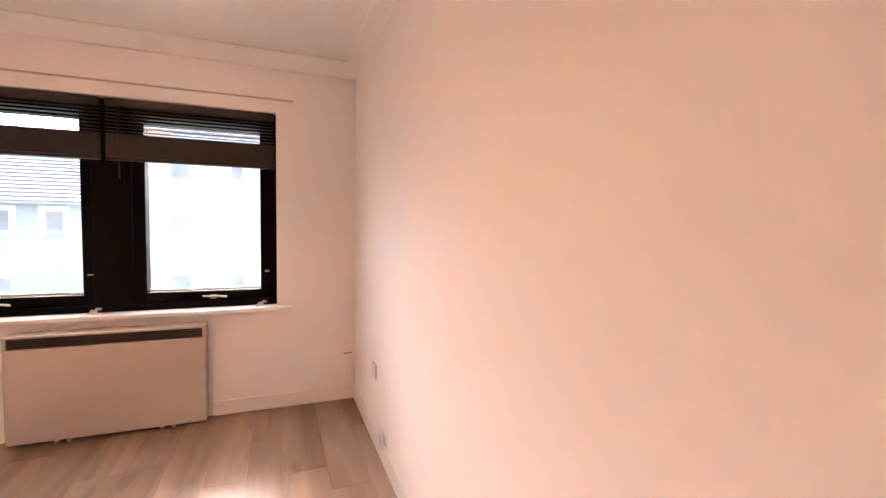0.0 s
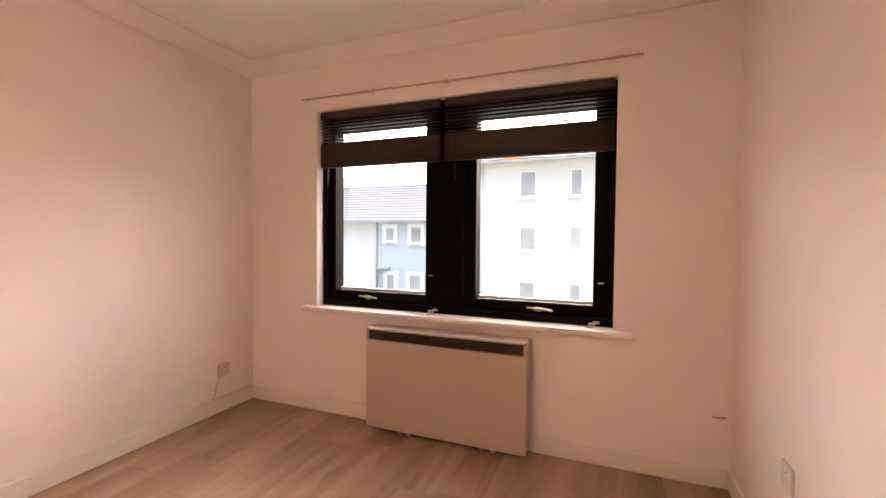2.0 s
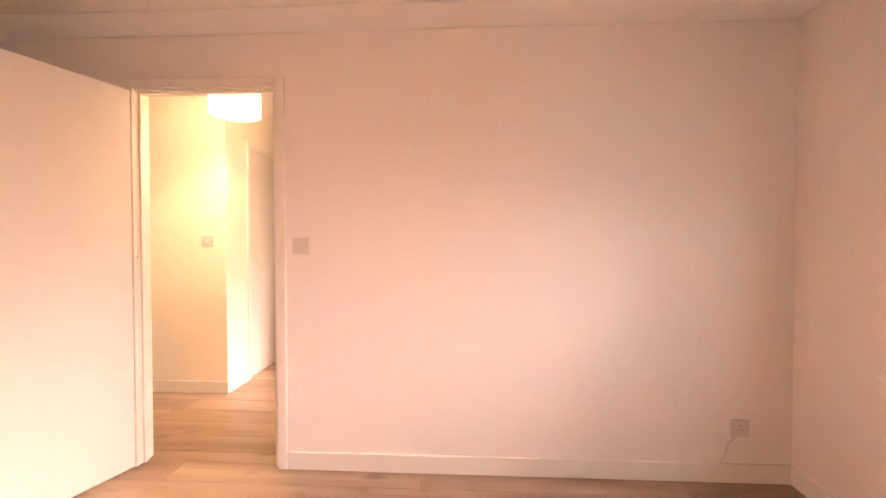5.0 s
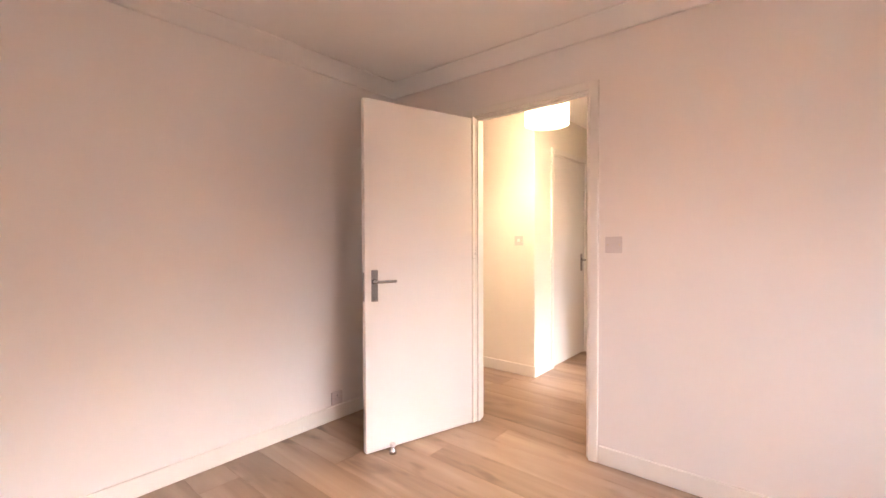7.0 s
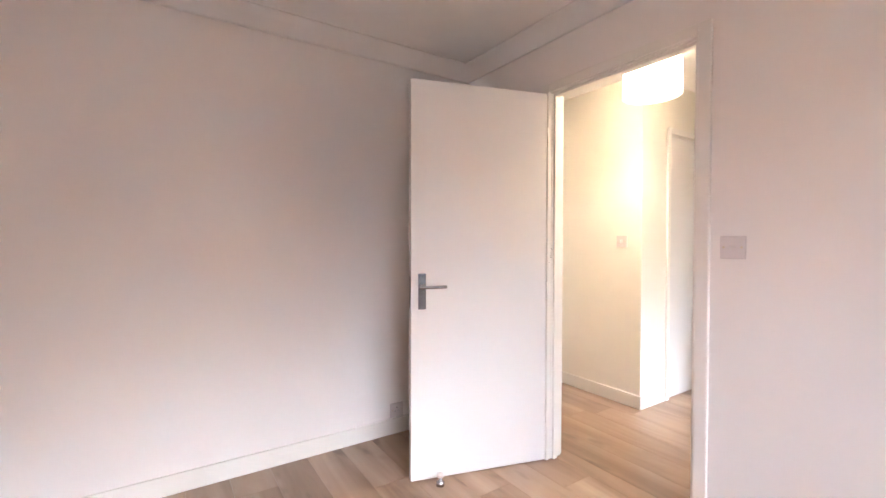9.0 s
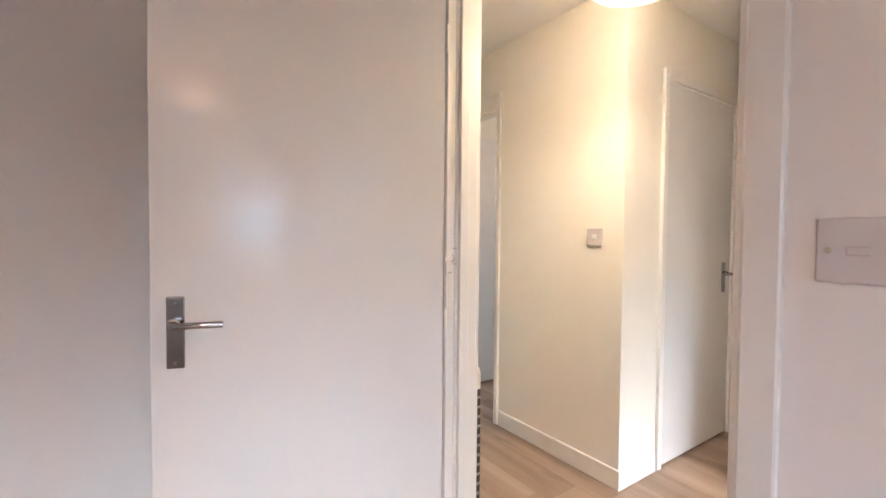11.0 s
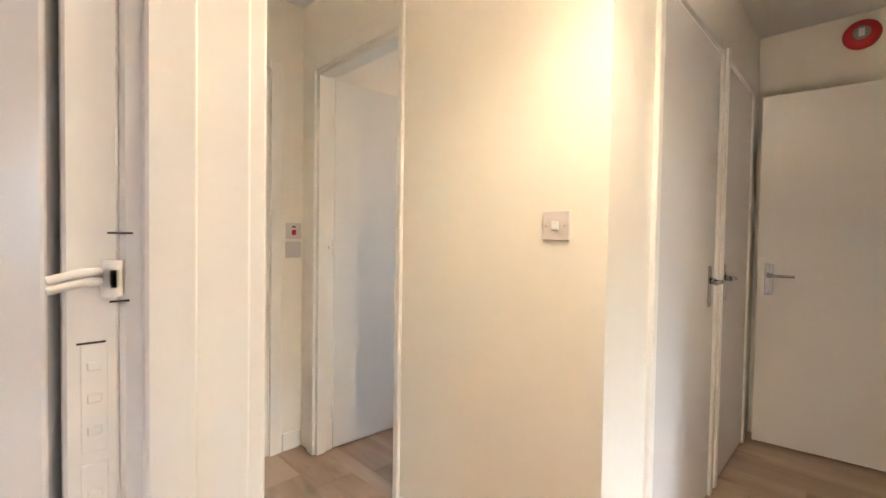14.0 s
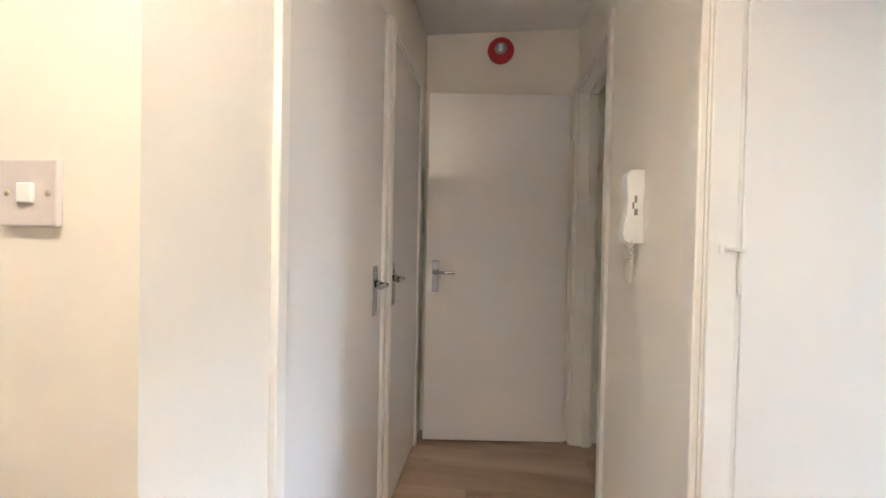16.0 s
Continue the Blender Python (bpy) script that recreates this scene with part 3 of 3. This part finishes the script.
plate("light_switch", pose(-2.215, 0.653, 1.173, 0, 0, -90), "dimmer", "white light switch beside the bedroom doorway", "switch")
plate("light_switch", pose(-3.275, -0.513, 1.193, 0, 0, -90), "switch", "white rocker light switch on the cream hall wall", "switch")
plate("fused_spur", pose(-3.222, -2.06, 1.178, 0, 0, 0), "spur", "white fused spur with a red rocker", "switch")
plate("blank_plate", pose(-3.222, -2.06, 1.078, 0, 0, 0), "blank", "plain white blanking plate below the red switch", "switch")
plate("wall_socket", pose(-2.215, 2.864, 0.272, 0, 0, -90), "socket", "white wall socket above the skirting with a trailing cable", "socket")
plate("wall_socket", pose(0.715, 2.43, 0.42, 0, 0, 90), "socket", "white wall socket on the bedroom wall", "socket")
plate("wall_socket", pose(0.702, 2.2, 0.13, 0, 0, 90), "socket", "white wall socket low above the skirting", "socket")
plate("wall_socket", pose(-1.66, -0.985, 0.145, 0, 0, 0), "socket", "white wall socket just above the skirting", "socket")
cable = thing("cable", pose(0, 0, 0), "thin white cable from the socket along the skirting", "cable")
tube("cord", [(-2.205, 2.84, 0.23), (-2.197, 2.80, 0.20), (-2.196, 2.79, 0.15), (-2.198, 2.765, 0.105), (-2.197, 2.79, 0.1), (-2.197, 3.08, 0.1)], 0.003, PLASTIC, cable)
stub = thing("cable_stub", pose(0.66, FY, 0.335), "short cut cable end poking from the wall", "cable")
tube("cord", [(0.03, 0, 0), (0.01, -0.02, 0.003), (-0.03, -0.028, 0.006)], 0.004, DIM, stub)


# ---- pendant lamps ----
def pendant(at, ceiling, r, drop, rise, label, cloth):
    p = thing("pendant_lamp", pose(at[0], at[1], ceiling), label, "ceiling lamp")
    z = at[2] - ceiling
    lo, hi = z - drop, z + rise
    bm = bmesh.new()
    n = 48
    rows = [[bm.verts.new((rr * math.cos(2 * math.pi * i / n), rr * math.sin(2 * math.pi * i / n), h)) for i in range(n)] for rr, h in ((r, lo), (r * 0.985, hi), (r * 0.985 - 0.003, hi), (r - 0.003, lo))]
    for k in range(4):
        for i in range(n):
            f = bm.faces.new((rows[k][i], rows[k][(i + 1) % n], rows[(k + 1) % 4][(i + 1) % n], rows[(k + 1) % 4][i]))
            f.smooth = k in (0, 2)
    part("shade", bm, cloth, p, "white fabric drum shade")
    part("ceiling_rose", lathe([(0.045, 0), (0.045, -0.012), (0.02, -0.025)], 24), PLASTIC, p)
    tube("flex", [(0, 0, -0.02), (0, 0, z + 0.075)], 0.003, PLASTIC, p)
    part("lamp_holder", lathe([(0.016, z + 0.085), (0.02, z + 0.05), (0.02, z + 0.04)], 16), PLASTIC, p)
    for a in range(3):
        c, s = math.cos(a * 2.094), math.sin(a * 2.094)
        tube("spider_arm", [(0.018 * c, 0.018 * s, z + 0.05), ((r - 0.005) * c, (r - 0.005) * s, z + 0.05)], 0.0018, PLASTIC, p)


pendant(HALL_LAMP, H_HALL, 0.155, 0.091, 0.097, "lit pendant lamp with a white drum shade", HALL_SHADE)
# pendant added round the box room fill bulb, out of view
pendant(BOX_FILL, H_HALL, 0.155, 0.058, 0.13, "unseen pendant lamp with drum shade, added as warm box room fill", SHADE)
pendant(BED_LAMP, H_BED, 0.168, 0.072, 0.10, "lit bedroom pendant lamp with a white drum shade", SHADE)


# ---- hall things ----
ph = thing("panel_heater", pose(-2.30, -0.695, 0), "cream slimline panel heater with dark side vents", "heater")
bm = boxes((-0.13, -0.03, -0.35, 0.35, 0.17, 0.735), bevel=0.028, seg=4)
part("casing", bm, CREAM, ph)
for s in (-1, 1):
    part("side_vent", boxes((-0.115, -0.052, s * 0.3495, s * 0.3515, 0.24, 0.655), bevel=0.0005), GRILL, ph)
    for i in range(12):
        z = 0.25 + i * 0.034
        part("vent_louvre", boxes((-0.116, -0.051, s * 0.351, s * 0.3545, z, z + 0.008)), DIM, ph)
part("wall_mount", boxes((-0.031, -0.0005, -0.25, 0.25, 0.3, 0.6)), GRILL, ph)

al = thing("fire_alarm_sounder", pose(-5.325, 0.075, 2.245), "round red fire alarm sounder high on the wall", "alarm")
part("base", lathe([(0.058, 0), (0.062, 0.02), (0.062, 0.03)], 36, "X"), RED, al)
part("dome", lathe([(0.074, 0.03), (0.076, 0.045), (0.066, 0.062), (0.04, 0.07)], 36, "X"), RED, al)
part("sound_grille", lathe([(0.036, 0.07), (0.032, 0.078), (0.012, 0.08)], 24, "X"), DIM, al, "grey centre grille")
part("badge", boxes((0.079, 0.0815, -0.012, 0.012, -0.02, 0.022), bevel=0.001), PLASTIC, al)

sm = thing("smoke_alarm", pose(-4.54, -0.305, H_HALL), "round white smoke alarm on the hall ceiling", "smoke alarm")
part("base", lathe([(0.055, 0), (0.055, -0.012)], 32), PLASTIC, sm)
part("cover", lathe([(0.05, -0.012), (0.05, -0.03), (0.038, -0.045), (0.015, -0.048)], 32), PLASTIC, sm)

def handset_body(x0, x1):
    """A wall handset: flat back, front that swells at the ear and mouth ends."""
    bm = bmesh.new()
    prof = ((0, -0.112), (-0.042, -0.112), (-0.056, -0.104), (-0.061, -0.085), (-0.058, -0.055), (-0.050, -0.02), (-0.048, 0.015), (-0.052, 0.055), (-0.055, 0.085), (-0.050, 0.106), (-0.036, 0.114), (0, 0.114))
    rings = [[bm.verts.new((x, y, z)) for y, z in prof] for x in (x0, x1)]
    n = len(prof)
    for k in range(n):
        bm.faces.new((rings[0][k], rings[0][(k + 1) % n], rings[1][(k + 1) % n], rings[1][k]))
    bm.faces.new(rings[0])
    bm.faces.new(list(reversed(rings[1])))
    bmesh.ops.recalc_face_normals(bm, faces=bm.faces)
    bmesh.ops.bevel(bm, geom=list(bm.edges), offset=0.004, segments=2, profile=0.5, affect="EDGES")
    return bm


it = thing("entry_phone", pose(-4.18, 0.52, 1.26), "white wall entry phone handset with coiled cord", "phone")
part("wall_unit", boxes((-0.10, -0.034, -0.022, 0, -0.112, -0.03), bevel=0.005, seg=2), PLASTIC, it, "small pinkish wall box")
hs = part("handset", handset_body(-0.03, 0.03), EXTW, it, "white handset")
# dark pieces on the solid handset's side stand for shade in the grip gap
for y0, y1, z0, z1 in ((-0.030, -0.022, 0.012, 0.034), (-0.036, -0.030, -0.006, 0.014), (-0.030, -0.020, -0.026, -0.006)):
    part("grip_gap", boxes((0.0285, 0.0305, y0, y1, z0, z1), bevel=0.0006), DIM, hs, "grey patch standing for the shaded gap behind the grip")
pts = []
for i in range(261):
    u = i / 260
    a = u * math.pi
    cx, cz = 0.006 + 0.028 * math.cos(a) * 1.0, -0.11 - 0.125 * math.sin(a) ** 0.8
    w = u * 2 * math.pi * 32
    pts.append((cx + 0.0045 * math.cos(w), -0.035 + 0.0045 * math.sin(w), cz))
tube("coiled_cord", pts, 0.002, CREAM, it, "cream coiled cord")
tube("drop_cord", [(0.034, -0.035, -0.1), (0.034, -0.035, -0.115)], 0.003, CREAM, it)

# ---- bathroom ----
structure("floor_bathroom", boxes((-4.2, -2.32, -4.0, -2.06, -0.05, -0.004)), GROUT, "grey grout bed under dark bathroom tiles", "floor")
tub = thing("bathtub", pose(-3.04, -3.1, 0), "white enamelled bathtub with a plain side panel", "bathtub")
part("rim", boxes((-0.72, -0.63, -0.89, 0.25, 0.52, 0.56), (-0.09, 0.02, -0.89, 0.25, 0.52, 0.56), (-0.63, -0.09, -0.89, -0.78, 0.52, 0.56), (-0.63, -0.09, 0.16, 0.25, 0.52, 0.56), bevel=0.01, seg=2), ENAMEL, tub)
part("basin", boxes((-0.63, -0.61, -0.78, 0.16, 0.1, 0.53), (-0.11, -0.09, -0.78, 0.16, 0.1, 0.53), (-0.61, -0.11, -0.78, -0.76, 0.1, 0.53), (-0.61, -0.11, 0.14, 0.16, 0.1, 0.53), (-0.61, -0.11, -0.76, 0.14, 0.1, 0.12)), ENAMEL, tub)
part("side_panel", boxes((-0.015, 0.0, -0.88, 0.25, 0.0, 0.52), bevel=0.003), ENAMEL, tub)
rod = thing("shower_rail", pose(-3.04, -3.1, 1.98), "white shower curtain rail above the bath", "curtain rail")
tube("rail_rod", [(0, -0.899, 0), (0, 0.939, 0)], 0.013, ENAMEL, rod)
# assumed fitting for the added bathroom bulb, kept out of view
bl = thing("unseen_bathroom_light", pose(BATH_UNSEEN_LAMP[0], BATH_UNSEEN_LAMP[1], H_HALL), "unseen round opal flush ceiling light, lit, added to brighten the bathroom", "ceiling lamp")
part("base", lathe([(0.13, 0), (0.13, -0.012)], 32), ENAMEL, bl)
part("opal_dome", lathe([(0.145, -0.012), (0.15, -0.03), (0.135, -0.13), (0.09, -0.165), (0.03, -0.175)], 32), SHADE, bl, "opal glass dome")
bw = thing("window_2", Matrix(), "small dark bathroom window behind a slatted blind", "window", kind="structure")
part("window_frame", boxes((-3.175, -3.135, -4.07, -4.02, 1.02, 1.85), (-2.66, -2.62, -4.07, -4.02, 1.02, 1.85), (-3.135, -2.66, -4.07, -4.02, 1.81, 1.85), (-3.135, -2.66, -4.07, -4.02, 1.02, 1.06), bevel=0.002), BLACK, bw)
pn = part("pane", boxes((-3.135, -2.66, -4.05, -4.044, 1.06, 1.81)), GLASS, bw)
pn.visible_shadow = False
vb = thing("bathroom_blind", pose(-2.885, -3.985, 1.87), "dark slatted venetian blind, lowered", "blind")
part("head_rail", boxes((-0.3, 0.3, -0.012, 0.014, -0.03, 0.0), bevel=0.002), SLAT, vb)
blade = mesh_of("slat", boxes((-0.298, 0.298, -0.0135, 0.0135, -0.0008, 0.0008)), BLACK)
for i in range(38):
    o = new("slat", blade)
    o.parent = vb
    o.location, o.rotation_euler = (0, 0.0, -0.045 - i * 0.0222), (radians(28), 0, 0)

# ---- outside ----
structure("ground", boxes((-700, 700, -700, 700, -4.2, -3.9)), GRASS, "dull grass and paved ground outside", "ground")


def facade_window(root, x0, x1, y, z0, z1, surround=0.0, pane=None):
    f = part("window", boxes((x0, x1, y - 0.02, y + 0.06, z0, z0 + 0.06), (x0, x1, y - 0.02, y + 0.06, z1 - 0.06, z1), (x0, x0 + 0.06, y - 0.02, y + 0.06, z0 + 0.06, z1 - 0.06),
                              (x1 - 0.06, x1, y - 0.02, y + 0.06, z0 + 0.06, z1 - 0.06)), EXTW, root, "white framed window")
    part("pane", boxes((x0 + 0.06, x1 - 0.06, y - 0.012, y - 0.004, z0 + 0.06, z1 - 0.06)), pane or EXTG, f)
    part("sill", boxes((x0 - 0.14, x1 + 0.14, y - 0.12, y - 0.002, z0 - 0.1, z0)), EXTW, f)
    if surround:
        s = surround
        part("surround", boxes((x0 - s, x0, y - 0.06, y - 0.001, z0 - s, z1 + s), (x1, x1 + s, y - 0.06, y - 0.001, z0 - s, z1 + s), (x0, x1, y - 0.06, y - 0.001, z1, z1 + s)), EXTW, f, "raised white surround")


def tiled_roof(root, x0, x1, y0, ye, z0, z1, n, hip):
    """Courses of tiles from the eaves at (y0, z0) to the ridge at (ye, z1), stepped; hip pulls the ends in."""
    bm = bmesh.new()
    for i in range(n):
        a, b = i / n, (i + 1) / n
        lo, hi = [(y0 + (ye - y0) * u, z0 + (z1 - z0) * u) for u in (a, b)]
        xa, xb, xc, xd = x0 + hip * a, x1 - hip * a, x0 + hip * b, x1 - hip * b
        v = [bm.verts.new(p) for p in ((xa, lo[0], lo[1] + 0.07), (xb, lo[0], lo[1] + 0.07), (xd, hi[0], hi[1]), (xc, hi[0], hi[1]), (xa, lo[0], lo[1]), (xb, lo[0], lo[1]))]
        bm.faces.new(v[:4])
        bm.faces.new((v[0], v[4], v[5], v[1]))
    back = 2 * ye - y0
    q = [bm.verts.new(p) for p in ((x0, back, z0), (x1, back, z0), (x1 - hip, ye, z1), (x0 + hip, ye, z1), (x0, y0, z0), (x1, y0, z0))]
    bm.faces.new((q[1], q[0], q[3], q[2]))
    bm.faces.new((q[0], q[4], q[3]))
    bm.faces.new((q[5], q[1], q[2]))
    part("roof", bm, ROOF, root, "grey tiled roof in courses")
    part("gutter", boxes((x0, x1, y0 - 0.1, y0, z0 - 0.12, z0 - 0.002)), EXTG, root)


block = thing("apartment_block", pose(0, 0, -3.9), "three-storey cream rendered apartment block with hipped roof", "building")
block_inner = 3.9
BY = 22.5
part("wall", boxes((-7.0, -0.1, BY, BY + 9, 0, 5.05 + block_inner)), RENDER_C, block)
tiled_roof(block, -7.4, 0.25, BY - 0.35, BY + 4.3, 5.05 + block_inner, 7.5 + block_inner, 14, 3.2)
for z0, z1 in ((3.2, 4.5), (0.5, 1.7), (-2.28, -1.1)):
    for x0, x1 in ((-4.32, -3.5), (-1.85, -1.28)):
        facade_window(block, x0, x1, BY, z0 + block_inner, z1 + block_inner)
part("downpipe", lathe([(0.06, 0.1), (0.06, 8.8)], 10, "Z", (-6.35, BY - 0.08, 0)), RENDER_C, block)
part("orange_ridge", boxes((-5.2, -4.1, BY - 0.46, BY - 0.36, 5.02 + block_inner, 5.2 + block_inner), bevel=0.03), TERRA, block, "orange patch at the eaves")
part("meter_box", boxes((-6.1, -5.5, BY - 0.2, BY, 1.6, 2.2), bevel=0.02), EXTW, block)

terrace = thing("terraced_house", pose(0, 0, -3.9), "two-storey pale blue terraced house with tiled roof", "building")
TY = 27.0
part("wall", boxes((-15.4, -8.0, TY, TY + 8, 0, 2.2 + 3.9)), RENDER_B, terrace)
tiled_roof(terrace, -15.4, -8.0, TY - 0.3, TY + 4, 2.2 + 3.9, 5.2 + 3.9, 14, 0)
for x0, x1, z0, z1 in ((-14.65, -13.95, 0.8, 1.75), (-12.7, -11.9, 0.7, 1.8), (-12.8, -11.9, -2.5, -1.5), (-10.6, -9.8, 0.7, 1.8)):
    facade_window(terrace, x0, x1, TY, z0 + 3.9, z1 + 3.9, 0.22)
part("front_door", boxes((-14.5, -13.95, TY - 0.03, TY + 0.02, 0.0, 2.35), bevel=0.01), EXTG, terrace)
part("door_surround", boxes((-14.8, -14.5, TY - 0.08, TY - 0.001, 0, 2.6), (-13.95, -13.65, TY - 0.08, TY - 0.001, 0, 2.6), (-14.5, -13.95, TY - 0.08, TY - 0.001, 2.35, 2.6)), EXTW, terrace)
part("downpipe", lathe([(0.06, 0.1), (0.06, 6.0)], 10, "Z", (-15.3, TY - 0.08, 0)), DIM, terrace)
part("door_canopy", boxes((-15.2, -14.2, TY - 0.6, TY, 2.75, 2.9), bevel=0.02), EXTG, terrace)
part("chimney", boxes((-14.7, -13.9, TY + 3.7, TY + 4.3, 8.5, 9.9), (-14.75, -13.85, TY + 3.65, TY + 4.35, 9.9, 10.05)), RENDER_C, terrace)

terrace2 = thing("terraced_house", pose(0, 0, -3.9), "two-storey cream terraced house with tiled roof", "building")
part("wall", boxes((-33.0, -15.4, TY + 0.05, TY + 8, 0, 2.2 + 3.9)), RENDER_C, terrace2)
tiled_roof(terrace2, -33.0, -15.4, TY - 0.3, TY + 4, 2.2 + 3.9, 5.2 + 3.9, 14, 0)
for x in (-19.5, -23.0, -27.0, -30.5):
    for z0, z1 in ((0.6, 1.7), (-2.5, -1.4)):
        facade_window(terrace2, x, x + 1.0, TY + 0.05, z0 + 3.9, z1 + 3.9, 0.0, EXTW)
part("chimney", boxes((-21.0, -20.2, TY + 3.7, TY + 4.3, 8.5, 9.9)), RENDER_C, terrace2)

shed = thing("shop_unit", pose(3.2, 36, -3.9), "distant dark brick building with a blue board", "building")
part("wall", boxes((-3.0, 6, 0, 8, 0, 8.5)), EXTG, shed)
part("sign_board", boxes((-2.8, 6, -0.1, -0.001, 2.2, 4.2)), BLUE, shed, "blue painted board")

# ---- floors, planks last ----
structure("floor", boxes((-5.325, -2.215, -2.06, FY, -0.08, -0.007), (-2.215, 0.715, -0.985, FY, -0.08, -0.007)), GROUT, "dark underlay below the laminate floor", "floor")
floor_root = bpy.data.objects["floor"]


def lay(x0, x1, y0, y1, wide=0.192, length=1.285, seed=1):
    rnd = random.Random(seed)
    shared = {}
    x = x0
    while x < x1 - 0.004:
        w = min(wide, x1 - x)
        y = y0 - rnd.uniform(0, length)
        while y < y1 - 0.004:
            a, b = max(y, y0), min(y + length, y1)
            if b - a > 0.01:
                key = (round(w, 3), round(b - a, 3))
                if key not in shared:
                    shared[key] = mesh_of("plank", boxes((-w / 2 + 0.0004, w / 2 - 0.0004, -(b - a) / 2 + 0.0004, (b - a) / 2 - 0.0004, -0.007, 0.0), bevel=0.0008), OAK)
                o = new("plank", shared[key])
                o.parent = floor_root
                o.location = (x + w / 2, (a + b) / 2, 0)
            y += length
        x += wide


lay(-2.258, 0.715, -0.985, FY, seed=3)
lay(-3.325, -2.258, -2.11, 0.57, seed=5)
lay(-5.325, -3.325, -0.42, 0.57, seed=8)
lay(-5.325, -3.325, -2.06, -1.05, seed=9)
lay(-5.325, -2.30, 0.57, FY, seed=10)

bath_floor = bpy.data.objects["floor_bathroom"]
tile = mesh_of("tile", boxes((-0.148, 0.148, -0.148, 0.148, -0.004, 0.0), bevel=0.001), GREYTILE)
for i in range(6):
    for j in range(7):
        x, y = -2.47 - i * 0.302, -2.265 - j * 0.302
        if x > -4.1 and y > -3.9:
            o = new("tile", tile)
            o.parent = bath_floor
            o.location = (x, y, 0)
wt = mesh_of("tile", boxes((-0.0985, 0.0985, 0.0, 0.006, -0.1235, 0.1235), bevel=0.001), WTILE)
bath_wall = bpy.data.objects["wall_bath_window"]
for i in range(9):
    for j in range(9):
        x, z = -4.1 + i * 0.2, 0.13 + j * 0.25
        if -3.32 < x < -2.52 and 0.88 < z < 2.02 or z > 2.2:
            continue
        o = new("tile", wt)
        o.parent = bath_wall
        o.location = (x, -4.0, z)
